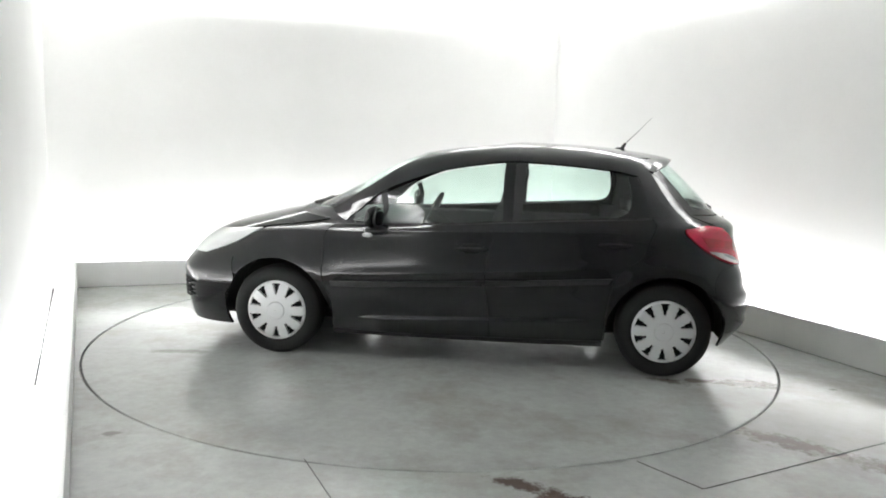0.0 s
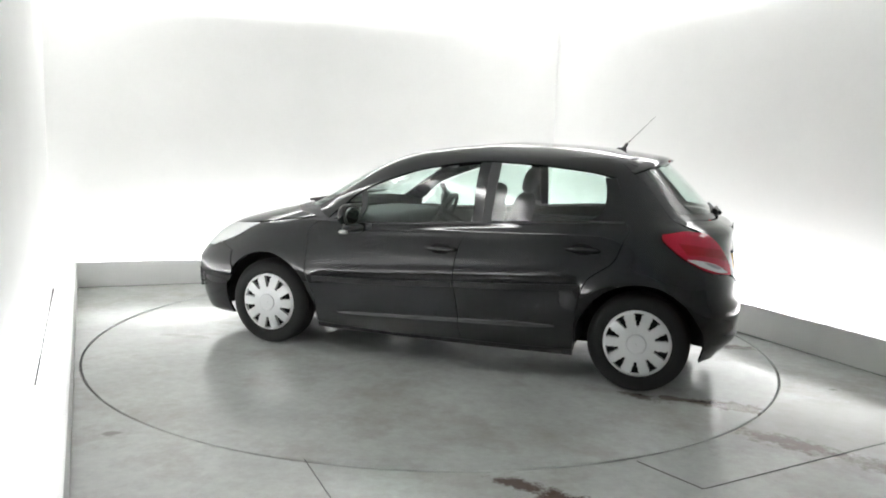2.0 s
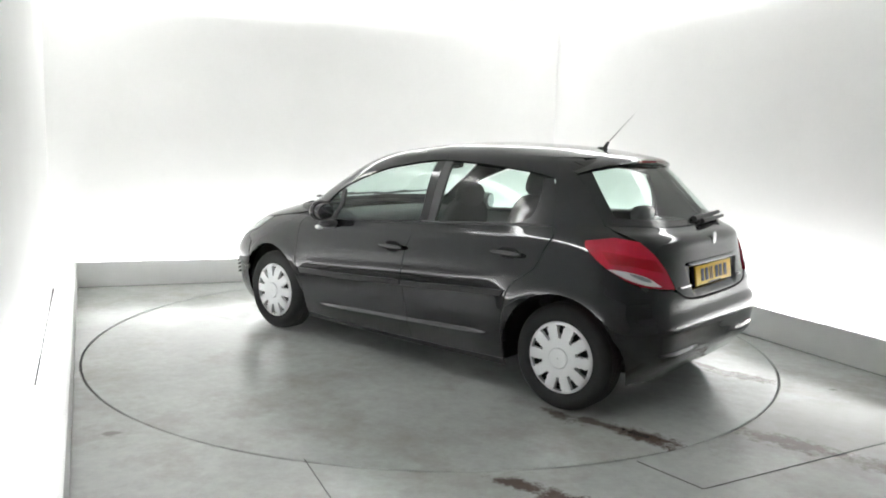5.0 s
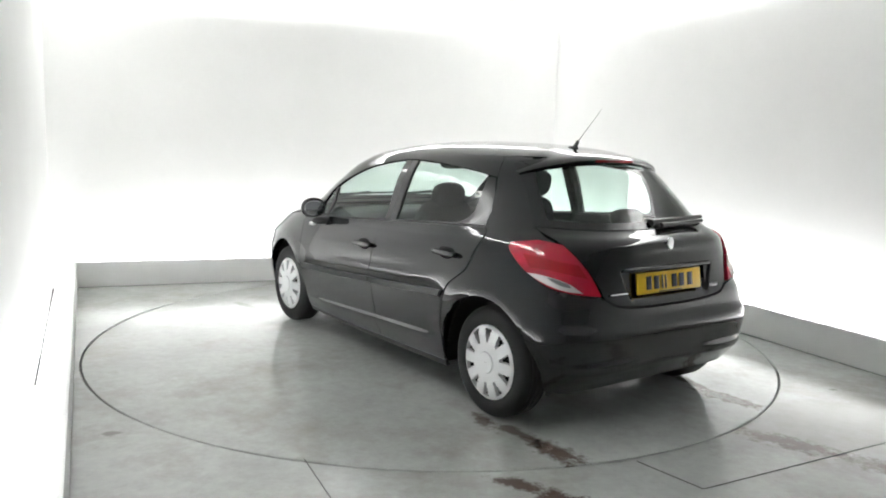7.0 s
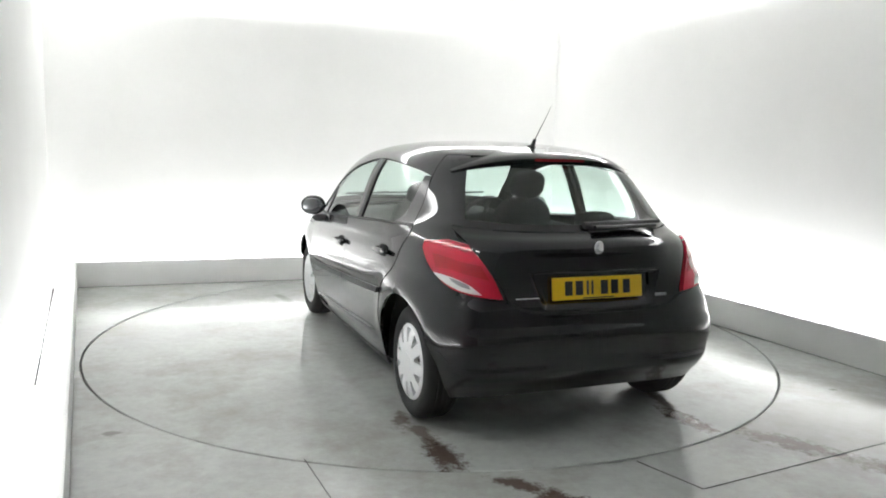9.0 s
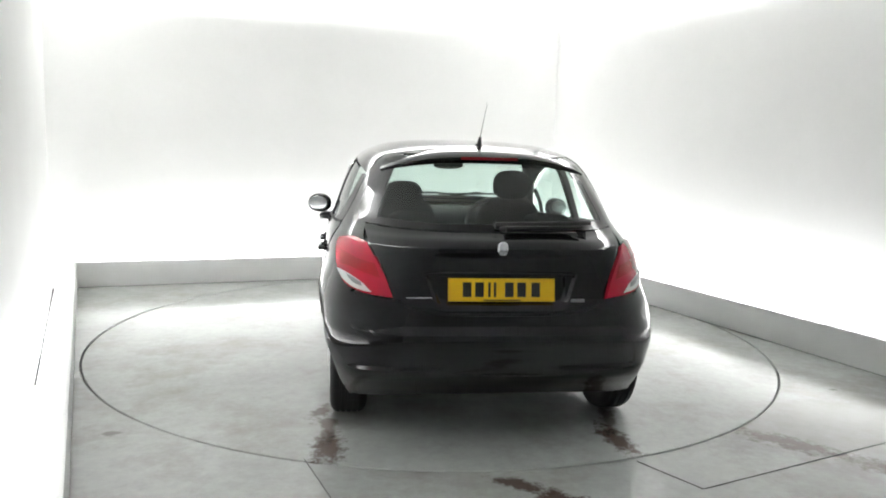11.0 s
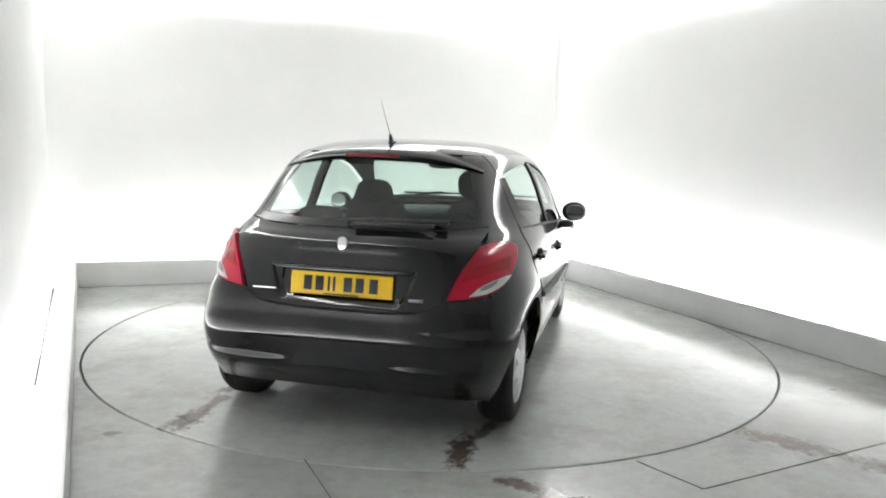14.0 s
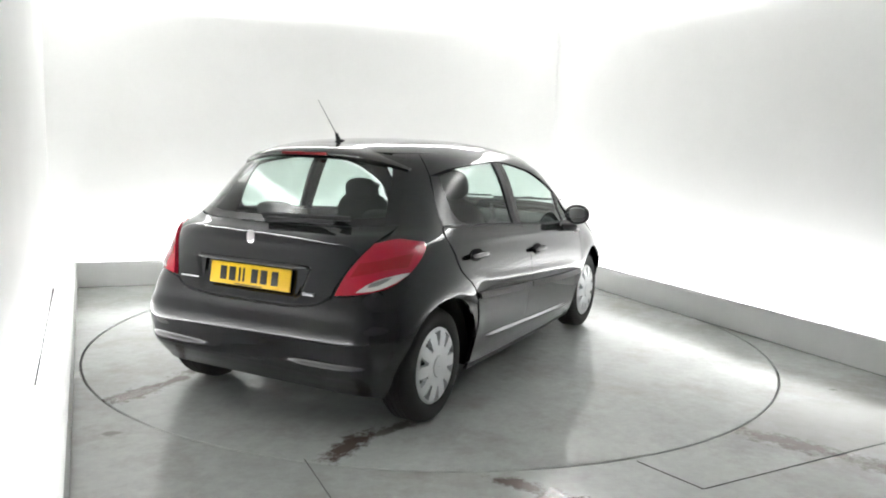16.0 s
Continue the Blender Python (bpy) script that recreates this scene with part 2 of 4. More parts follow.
def floor_sheet():
    """One floor with a round hole for the turntable."""
    bm = bmesh.new()
    n = 192
    hole = TABLE_R + 0.014
    inv = ROOM.inverted()
    x0, x1, y0, y1 = WL - WT, WR + WT, FRONT - WT, WB + WT
    inner, low, outer, where = [], [], [], []
    for i in range(n):
        a = 2 * math.pi * i / n
        d = Vector((math.cos(a), math.sin(a), 0))
        u = inv @ d
        kx = (x1 if u.x > 0 else x0) / u.x if abs(u.x) > 1e-6 else 1e9
        ky = (y1 if u.y > 0 else y0) / u.y if abs(u.y) > 1e-6 else 1e9
        inner.append(bm.verts.new(d * hole))
        low.append(bm.verts.new(d * hole + Vector((0, 0, -0.06))))
        outer.append(bm.verts.new(d * min(kx, ky)))
        where.append(kx < ky)
    for i in range(n):
        j = (i + 1) % n
        bm.faces.new((low[i], low[j], inner[j], inner[i]))
        if where[i] == where[j]:
            bm.faces.new((inner[i], inner[j], outer[j], outer[i]))
        else:
            m = inv @ ((outer[i].co + outer[j].co) / 2)
            c = bm.verts.new(ROOM @ Vector((x1 if m.x > 0 else x0, y1 if m.y > 0 else y0, 0)))
            bm.faces.new((inner[i], inner[j], outer[j], c, outer[i]))
    return tagged(mesh_object("floor", bm, M_FLOOR, False), "glossy grey painted concrete floor with brown rust stains", "floor", kind="structure")


floor_sheet()
pit = mesh_object("pit_floor", boxed(WL, FRONT, -0.2, WR, WB, -0.1, m=ROOM), M_DARKGAP, False)
tagged(pit, "dark pit under the turntable seen through its edge gap", "pit", kind="structure")


def turntable():
    bm = bmesh.new()
    prof = [(0.0005, 0.0), (1.2, 0.0), (TABLE_R - 0.004, 0.0), (TABLE_R, -0.004), (TABLE_R, -0.06)]
    lathe(bm, prof, 192, Matrix.Rotation(radians(90), 4, "X"))
    ob = mesh_object("turntable", bm, M_TABLE)
    # Dark ring added inside the edge gap to keep its line dark.
    gap_ring = bmesh.new()
    lathe(gap_ring, [(TABLE_R + 0.0005, -0.05), (TABLE_R + 0.0005, -0.010), (TABLE_R + 0.012, -0.010), (TABLE_R + 0.012, -0.05)], 192, Matrix.Rotation(radians(90), 4, "X"))
    part("edge_gap_ring", gap_ring, M_DARKLINE, ob, "dark ring in the gap round the turntable's edge")
    return tagged(ob, "round motorised turntable of glossy grey painted concrete, turning", "turntable")


TABLE = turntable()


# White boards added as reflectors, to brighten the troughs behind the kerbs.
for name, x0, y0, x1, y1 in (("trough_north", LEFT, BACK + KT, RIGHT, WB), ("trough_east", RIGHT + KT, FRONT, WR, WB), ("trough_west", WL, FRONT, LEFT - KT, WB)):
    wall(name, x0 + 0.002, y0 + 0.002, x1 - 0.002, y1 - 0.002, -0.02, 0.004, M_WALL, "white reflector board added in the light trough behind the kerb")


def joint(pts, width=0.006, lift=0.0, material=None):
    """A dark strip on the floor: slab joints and seams, and painted shade at the kerbs' feet."""
    bm = bmesh.new()
    for (x0, y0), (x1, y1) in zip(pts, pts[1:]):
        p, q = ROOM @ Vector((x0, y0, 0)), ROOM @ Vector((x1, y1, 0))
        l = (q - p).length
        box(bm, 0, -width / 2, lift - 0.004, l, width / 2, lift + 0.0025, Matrix.Translation(p) @ Matrix.Rotation(math.atan2(q.y - p.y, q.x - p.x), 4, "Z"))
    return tagged(mesh_object("dark_floor_line", bm, material or M_DARKLINE, False), "thin dark floor line: slab joints and seams, painted shade at kerb feet", "joint", kind="structure")


# The first two, along the kerbs, are shade lines painted at their feet.
joint([(LEFT, BACK - 0.004), (RIGHT, BACK - 0.004)], 0.005)
joint([(RIGHT - 0.004, BACK), (RIGHT - 0.004, -4.0)], 0.005)
joint([(-0.06, -2.46), (0.021, -2.793), (2.41, -2.50)], 0.005)
joint([(-1.492, -1.99), (-1.49, -3.2)], 0.004)
joint([(LEFT - 0.20, 2.45), (LEFT - 0.20, -0.55)], 0.012, 0.005, M_DARKGAP)


# ---- the car's body as one smooth form: level outlines round a mid point ----
MID = -0.35
LEVELS = [  # height, rear end, front end, half width, roundness of rear and front corners
    (0.16, -1.7, 2.045, 0.785, 7.2, 5.2), (0.22, -1.74, 2.055, 0.812, 7.2, 5.4), (0.3, -1.79, 2.058, 0.838, 7.2, 5.6),
    (0.38, -1.815, 2.06, 0.852, 7.2, 5.6), (0.46, -1.825, 2.065, 0.862, 7.2, 5.4), (0.54, -1.82, 2.076, 0.868, 7.0, 5.2),
    (0.6, -1.805, 2.045, 0.872, 6.6, 5), (0.66, -1.8, 2, 0.874, 6.0, 4.7), (0.72, -1.782, 1.955, 0.873, 5.4, 4.3),
    (0.78, -1.772, 1.885, 0.868, 4.85, 4), (0.84, -1.766, 1.76, 0.86, 4.45, 3.9), (0.9, -1.761, 1.555, 0.848, 4.2, 3.9),
    (0.95, -1.752, 1.345, 0.832, 4, 4.1), (0.985, -1.72, 1.19, 0.8185, 3.75, 4.6), (1.01, -1.675, 1.085, 0.8095, 3.55, 5), (1.06, -1.622, 0.965, 0.7915, 3.32, 5.6),
    (1.13, -1.558, 0.835, 0.7675, 3.17, 6), (1.2, -1.492, 0.715, 0.742, 3.08, 6), (1.27, -1.42, 0.6, 0.711, 3.02, 5.8),
    (1.33, -1.355, 0.48, 0.674, 2.96, 5.2), (1.37, -1.3, 0.38, 0.634, 2.9, 4.7), (1.395, -1.245, 0.265, 0.595, 2.7, 4.2),
    (1.4165, -1.16, 0.13, 0.55, 2.5, 3.8), (1.4352, -1.05, -0.03, 0.495, 2.3, 3.2), (1.4517, -0.88, -0.17, 0.39, 2.2, 2.7), (1.4627, -0.68, -0.25, 0.25, 2.2, 2.2),
    (1.4693, -0.38, -0.32, 0.02, 2, 2)]
LZ = np.array([r[0] for r in LEVELS])


def slopes(ys):
    h, d = np.diff(LZ), np.diff(ys) / np.diff(LZ)
    m = np.zeros(len(ys))
    m[0], m[-1] = d[0], d[-1]
    for i in range(1, len(ys) - 1):
        if d[i - 1] * d[i] > 0:
            a, b = 2 * h[i] + h[i - 1], h[i] + 2 * h[i - 1]
            m[i] = (a + b) / (a / d[i - 1] + b / d[i])
    return m


COLS = [np.array([r[k] for r in LEVELS]) for k in range(1, 6)]
SLOPES = [slopes(c) for c in COLS]


def level(k, z):
    z = np.clip(z, LZ[0], LZ[-1])
    i = np.clip(np.searchsorted(LZ, z) - 1, 0, len(LZ) - 2)
    h = LZ[i + 1] - LZ[i]
    t = (z - LZ[i]) / h
    ys, m = COLS[k], SLOPES[k]
    return ((1 + 2 * t) * (1 - t) ** 2 * ys[i] + t * (1 - t) ** 2 * h * m[i]
            + t * t * (3 - 2 * t) * ys[i + 1] + t * t * (t - 1) * h * m[i + 1])


def outline(phi, z):
    """A point of the left half of the body: phi 0 at the tail's middle, 90 at the side, 180 at the nose; arrays."""
    c, s = np.cos(np.radians(phi)), np.sin(np.radians(phi))
    rear = c >= 0
    n = np.where(rear, level(3, z), level(4, z))
    a = np.where(rear, MID - level(0, z), level(1, z) - MID)
    r = (np.abs(c) ** n + np.abs(s) ** n) ** (-1 / n)
    return np.stack([MID - a * r * c, level(2, z) * r * s, z], -1)


def bend(phi, kind, v, z):
    """The angle of a point given by its x (on the flank) or its y (on the tail or nose)."""
    if kind == "p":
        return v
    hw = float(level(2, z))
    if kind == "x":
        rear = v <= MID
        n = float(level(3 if rear else 4, z))
        a = MID - float(level(0, z)) if rear else float(level(1, z)) - MID
        q = min(abs(v - MID) / a, 0.9999)
        y = (1 - q ** n) ** (1 / n)
        return math.degrees(math.atan2(y, q if rear else -q))
    rear = kind == "t"
    n = float(level(3 if rear else 4, z))
    q = min(v / hw, 0.9999)
    c = (1 - q ** n) ** (1 / n)
    return math.degrees(math.atan2(q, c if rear else -c))


ARCHES = ((1.27, 0.300), (-1.27, 0.300))
ARCH_R = 0.362


def swell(p):
    """Small forms on the flank: arch lips, the crease over the sill and the shoulder line."""
    x, z = p[..., 0], p[..., 2]
    side = np.clip((np.abs(p[..., 1]) - 0.45) / 0.25, 0, 1)
    d = np.zeros_like(x)
    for cx, cz in ARCHES:
        r = np.hypot(x - cx, z - cz)
        d += (0.015 if cx < 0 else 0.010) * np.exp(-(np.maximum(r - ARCH_R - 0.018, 0) / 0.085) ** 2) * np.clip((z - 0.34) / 0.14, 0, 1)
    between = 1 / (1 + np.exp((np.abs(x + 0.03) - 0.80) / 0.06))
    ramp_z = 0.325 - 0.045 * x
    low = 1 / (1 + np.exp((np.abs(x + 0.03) - 0.74) / 0.05))
    below = np.clip(ramp_z - z, -1, 1)
    d += low * 0.012 * np.exp(-(np.maximum(below, 0) / 0.075) ** 2) / (1 + np.exp(-below / 0.004))
    shoulder = 0.655 - 0.070 * x + 0.03 * np.clip((-x - 0.6) / 0.5, 0, 1)
    below = np.clip(shoulder - z, -1, 1)
    d += between * 0.009 * np.exp(-(np.maximum(below, 0) / 0.12) ** 2) / (1 + np.exp(-below / 0.009))
    upper = 0.885 - 0.045 * x
    d += 0.006 * np.exp(-((z - upper) / 0.022) ** 2) / (1 + np.exp((np.abs(x - 0.05) - 1.0) / 0.14))
    return d * side


def resample(pts, n):
    pts = np.array(pts, float)
    w = pts * np.array([1 / 60.0, 1.6])
    d = np.concatenate([[0], np.cumsum(np.hypot(*np.diff(w, axis=0).T))])
    d /= d[-1]
    # Catmull-Rom through the points
    out = []
    for t in np.linspace(0, 1, n):
        i = int(np.clip(np.searchsorted(d, t) - 1, 0, len(d) - 2))
        p0, p1, p2, p3 = pts[max(i - 1, 0)], pts[i], pts[i + 1], pts[min(i + 2, len(pts) - 1)]
        h = d[i + 1] - d[i]
        u = (t - d[i]) / h
        m1 = (p2 - p0) / max(d[i + 1] - d[max(i - 1, 0)], 1e-9) * h
        m2 = (p3 - p1) / max(d[min(i + 2, len(pts) - 1)] - d[i], 1e-9) * h
        out.append((1 + 2 * u) * (1 - u) ** 2 * p1 + u * (1 - u) ** 2 * m1 + u * u * (3 - 2 * u) * p2 + u * u * (u - 1) * m2)
    return np.array(out)


def grid_points(rows, nu, nv, push=0.0, swollen=True):
    """rows: lists of (kind, value, height) control points; a net of nu x nv points on the body between them."""
    curves = np.array([resample([(bend(0, k, v, z), z) for k, v, z in r], nu) for r in rows])
    nets = np.empty((nv, nu, 2))
    for j in range(nu):
        nets[:, j] = resample(curves[:, j], nv) if len(rows) > 2 else curves[0, j] + (curves[1, j] - curves[0, j]) * np.linspace(0, 1, nv)[:, None]
    phi, z = nets[..., 0], nets[..., 1]
    p = outline(phi, z)
    du = outline(phi + 0.2, z) - outline(phi - 0.2, z)
    dv = outline(phi, z + 0.004) - outline(phi, z - 0.004)
    nrm = np.cross(dv, du)
    nrm /= np.linalg.norm(nrm, axis=-1, keepdims=True) + 1e-12
    off = push + (swell(p) if swollen else 0)
    return p + nrm * np.asarray(off)[..., None] if np.ndim(off) else p + nrm * off, nrm


def panel(rows, nu=24, nv=12, push=0.0, gap=0.0022, depth=0.018, side=1, bm=None, swollen=True, both=False, edges="abcd"):
    """A body panel with its rim turned in. side -1: the right-hand one; both: across the middle."""
    bm = bm or bmesh.new()
    p, nrm = grid_points(rows, nu, nv, push, swollen)
    if gap:
        q = p.copy()
        for sl, nb, key in (((0, slice(None)), (1, slice(None)), "a"), ((-1, slice(None)), (-2, slice(None)), "b"),
                            ((slice(None), 0), (slice(None), 1), "c"), ((slice(None), -1), (slice(None), -2), "d")):
            if key in edges:
                v = p[nb] - p[sl]
                l = np.linalg.norm(v, axis=-1, keepdims=True) + 1e-9
                q[sl] = q[sl] + v / l * np.minimum(gap, l * 0.5)
        p = q
    for s in ((1, -1) if both else (side,)):
        k = np.array([1, s, 1])
        vs = [[bm.verts.new(p[j, i] * k) for i in range(nu)] for j in range(nv)]
        for j in range(nv - 1):
            for i in range(nu - 1):
                try:
                    bm.faces.new((vs[j][i], vs[j][i + 1], vs[j + 1][i + 1], vs[j + 1][i]))
                except ValueError:
                    pass
        if depth:
            loops = []
            if "a" in edges:
                loops.append([(0, i) for i in range(nu)])
            if "b" in edges:
                loops.append([(nv - 1, i) for i in range(nu)])
            if "c" in edges:
                loops.append([(j, 0) for j in range(nv)])
            if "d" in edges:
                loops.append([(j, nu - 1) for j in range(nv)])
            for loop in loops:
                inn = [bm.verts.new((p[j, i] - nrm[j, i] * depth) * k) for j, i in loop]
                for a in range(len(loop) - 1):
                    (j0, i0), (j1, i1) = loop[a], loop[a + 1]
                    bm.faces.new((vs[j0][i0], vs[j1][i1], inn[a + 1], inn[a]))
    bmesh.ops.remove_doubles(bm, verts=bm.verts, dist=1e-5)
    return bm


def X(*pts):
    return [("x", a, b) for a, b in pts]


def arch(cx, cz, r, a0, a1, n=9):
    return [("x", cx + r * math.cos(radians(a)), cz + r * math.sin(radians(a))) for a in np.linspace(a0, a1, n)]


def add(name, rows, material, parent, label="", sides=(1, -1), **kw):
    """The same panel on both flanks, as two meshes."""
    made = []
    for s in sides:
        made.append(part(name, panel(rows, side=s, **kw), material, parent, label))
    return made


def blob(bm, centre, size, power=2.6, nu=24, nv=14, m=None):
    """A rounded box: a superellipsoid."""
    def e(v, p):
        return math.copysign(abs(v) ** (2 / p), v)
    rows = []
    for j in range(nv + 1):
        b = -math.pi / 2 + math.pi * j / nv
        rows.append([bm.verts.new((centre[0] + size[0] * e(math.cos(b), power) * e(math.cos(a), power),
                                   centre[1] + size[1] * e(math.cos(b), power) * e(math.sin(a), power),
                                   centre[2] + size[2] * e(math.sin(b), power))) for a in [2 * math.pi * i / nu for i in range(nu)]])
    for j in range(nv):
        for i in range(nu):
            bm.faces.new((rows[j][i], rows[j][(i + 1) % nu], rows[j + 1][(i + 1) % nu], rows[j + 1][i]))
    vs = [v for r in rows for v in r]
    if m is not None:
        bmesh.ops.transform(bm, matrix=m, verts=vs)
    bmesh.ops.remove_doubles(bm, verts=vs, dist=1e-6)
    return bm


CAR = tagged(new("car"), "black five-door hatchback with silver wheel covers, parked on the turntable", "car")

# Flanks
DOOR_F = [X((0.872, 0.205), (0.4, 0.19), (-0.17, 0.20)), X((0.885, 0.40), (0.4, 0.40), (-0.15, 0.42)), X((0.942, 0.60), (0.4, 0.60), (-0.125, 0.62)),
          X((0.935, 0.75), (0.4, 0.76), (-0.15, 0.79)), X((0.86, 0.905), (0.4, 0.915), (-0.235, 0.955))]
DOOR_R = [X((-0.17, 0.20), (-0.5, 0.205), (-0.890, 0.22)), X((-0.15, 0.42), (-0.5, 0.42), (-0.902, 0.42)), X((-0.125, 0.62), (-0.5, 0.63), (-0.955, 0.655)),
          X((-0.15, 0.79), (-0.5, 0.79), (-1.105, 0.78)), X((-0.20, 0.90), (-0.7, 0.91), (-1.155, 0.90)), X((-0.235, 0.955), (-0.7, 0.985), (-1.16, 1.008))]
FRONT_DOORS = add("front_door", DOOR_F, M_PAINT, CAR, nu=44, nv=110)
REAR_DOORS = add("rear_door", DOOR_R, M_PAINT, CAR, nu=40, nv=110)
# Near-black strips paint the shade of the shut lines along the door edges.
for doors, edge, step in ((FRONT_DOORS, [r[0] for r in DOOR_F], 0.006), (REAR_DOORS, [r[-1] for r in DOOR_R], -0.007)):
    for d, s in zip(doors, (1, -1)):
        part("door_gap_line", panel([edge, [("x", x + step, z) for k, x, z in edge]], 60, 2, push=-0.0008, side=s, gap=0, depth=0), M_HOLE, d)
WING = [X((0.865, 0.205), (0.872, 0.30)) + arch(1.27, 0.300, ARCH_R, 160, 40, 8),
        X((0.898, 0.47), (0.955, 0.60), (1.09, 0.705), (1.27, 0.742), (1.44, 0.71), (1.60, 0.58)),
        X((0.930, 0.66), (1.05, 0.755), (1.18, 0.79), (1.32, 0.79), (1.47, 0.745), (1.62, 0.648)),
        X((0.898, 0.79), (1.10, 0.825), (1.27, 0.825), (1.45, 0.78), (1.68, 0.68)),
        X((0.845, 0.905), (1.0, 0.905), (1.12, 0.893), (1.36, 0.853), (1.55, 0.782), (1.73, 0.695))]
add("front_wing", WING, M_PAINT, CAR, nu=56, nv=60, push=-0.0025, edges="ab")
QUARTER_LOW = [X((-0.880, 0.24), (-0.888, 0.34)) + arch(-1.27, 0.300, ARCH_R, 24, 146, 9),
               X((-0.935, 0.645), (-1.08, 0.738), (-1.27, 0.765), (-1.46, 0.715), (-1.605, 0.615)),
               X((-1.09, 0.79), (-1.3, 0.815), (-1.5, 0.778), (-1.66, 0.69))]
QUARTER_UP = [X((-1.09, 0.79), (-1.3, 0.815), (-1.5, 0.778), (-1.66, 0.69)),
              X((-1.14, 0.90), (-1.4, 0.90)) + [("t", 0.62, 0.87)],
              X((-1.15, 1.008), (-1.35, 1.01)) + [("t", 0.655, 1.00)],
              X((-1.12, 1.14), (-1.3, 1.14)) + [("t", 0.61, 1.13)],
              X((-1.075, 1.27), (-1.2, 1.275)) + [("t", 0.565, 1.27)],
              X((-1.03, 1.325), (-1.2, 1.34)) + [("t", 0.53, 1.35)],
              X((-1.0, 1.385), (-1.12, 1.388)) + [("t", 0.47, 1.385)]]


def quarter(side):
    bm = panel(QUARTER_LOW, 40, 20, push=-0.0025, side=side, edges="ad")
    panel(QUARTER_UP, 26, 40, push=-0.0025, side=side, bm=bm, edges="bd")
    return bm


for s in (1, -1):
    part("rear_quarter_panel", quarter(s), M_PAINT, CAR)
RAIL_LOW = X((0.80, 0.925), (0.68, 1.03), (0.557, 1.128), (0.35, 1.215), (0.13, 1.282), (-0.2, 1.335), (-0.5, 1.335), (-0.9, 1.302), (-1.075, 1.268))
RAIL_UP = [("f", 0.715, 1.0), ("f", 0.69, 1.10), ("f", 0.66, 1.20), ("f", 0.615, 1.29), ("f", 0.54, 1.37)] + X((-0.1, 1.387), (-0.5, 1.39), (-1.0, 1.385))
add("roof_rail", [RAIL_LOW, RAIL_UP], M_PAINT, CAR, nu=56, nv=8)
part("roof", panel([[("p", p, z) for p in np.linspace(0, 180, 25)] for z in (1.387, 1.395, 1.405, 1.415, 1.425, 1.434, 1.443, 1.452, 1.459, 1.465, 1.469)],
                   96, 24, both=True, gap=0, depth=0, swollen=False), M_PAINT, CAR)
add("sill", [X((0.878, 0.165), (0.3, 0.162), (-0.89, 0.175)), X((0.878, 0.20), (0.3, 0.187), (-0.17, 0.197), (-0.89, 0.215))], M_TRIM, CAR, nu=30, nv=5)

# Side windows
FW = [X((0.555, 0.905), (0.2, 0.918), (-0.222, 0.962)), X((0.548, 1.02), (0.2, 1.09), (-0.226, 1.14)), X((0.54, 1.118), (0.35, 1.200), (0.13, 1.268), (-0.230, 1.327))]
RW = [X((-0.347, 0.975), (-0.65, 0.985), (-0.93, 1.0)), X((-0.350, 1.05), (-0.7, 1.055), (-1.01, 1.045)), X((-0.36, 1.15), (-0.7, 1.155), (-1.035, 1.145)), X((-0.355, 1.322), (-0.65, 1.315), (-0.9, 1.290), (-1.02, 1.265))]
VENT = [X((0.76, 0.912), (0.585, 0.906)), X((0.615, 1.07), (0.578, 1.10))]
for d, s in zip(FRONT_DOORS, (1, -1)):
    part("window_pane", panel(FW, 30, 14, push=-0.006, side=s, gap=0, depth=0, swollen=False), M_GLASS, d, "green-tinted door window glass")
    part("vent_window_pane", panel(VENT, 6, 8, push=-0.006, side=s, gap=0, depth=0, swollen=False), M_GLASS, d, "small triangular tinted glass")
    part("window_bar", panel([X((0.588, 0.906), (0.552, 0.906)), X((0.581, 1.105), (0.537, 1.12))], 4, 8, push=-0.001, side=s, swollen=False), M_TRIM, d)
    part("window_frame", panel([X((-0.228, 1.335), (-0.220, 0.955)), X((-0.298, 1.335), (-0.288, 0.962))], 12, 5, push=0.001, side=s, swollen=False), M_PAINT, d)
    part("belt_seal", panel([X((0.80, 0.905), (0.4, 0.912), (-0.24, 0.954)), X((0.80, 0.92), (0.4, 0.927), (-0.24, 0.969))], 26, 3, push=0.003, side=s, swollen=False), M_TRIM, d)
for d, s in zip(REAR_DOORS, (1, -1)):
    part("window_pane", panel(RW, 28, 18, push=-0.006, side=s, gap=0, depth=0, swollen=False), M_GLASS, d, "green-tinted door window glass")
    part("window_frame", panel([X((-0.296, 1.335), (-0.286, 0.962)), X((-0.362, 1.335), (-0.350, 0.97))], 12, 5, push=0.002, side=s, swollen=False), M_TRIM, d)
    part("quarter_trim", panel([X((-0.90, 1.0), (-1.155, 1.008)), X((-1.005, 1.045), (-1.145, 1.06)), X((-1.03, 1.145), (-1.125, 1.15)), X((-1.01, 1.27), (-1.07, 1.27))],
                               10, 14, push=-0.001, side=s, swollen=False), M_GLOSS, d, "gloss black panel behind the rear window")
    part("belt_seal", panel([X((-0.245, 0.955), (-0.7, 0.985), (-1.155, 1.006)), X((-0.245, 0.97), (-0.7, 1.0), (-1.15, 1.02))], 26, 3, push=0.003, side=s, swollen=False), M_TRIM, d)

# Sheets behind the panel gaps: near-black as painted shade at the nose, body paint at the tail
part("gap_shade_sheet", panel([[("p", p, z) for p in np.linspace(118, 180, 12)] for z in (0.68, 0.76, 0.84, 0.90, 0.94)], 40, 12, push=-0.03, both=True, gap=0, depth=0, swollen=False), M_HOLE, CAR)
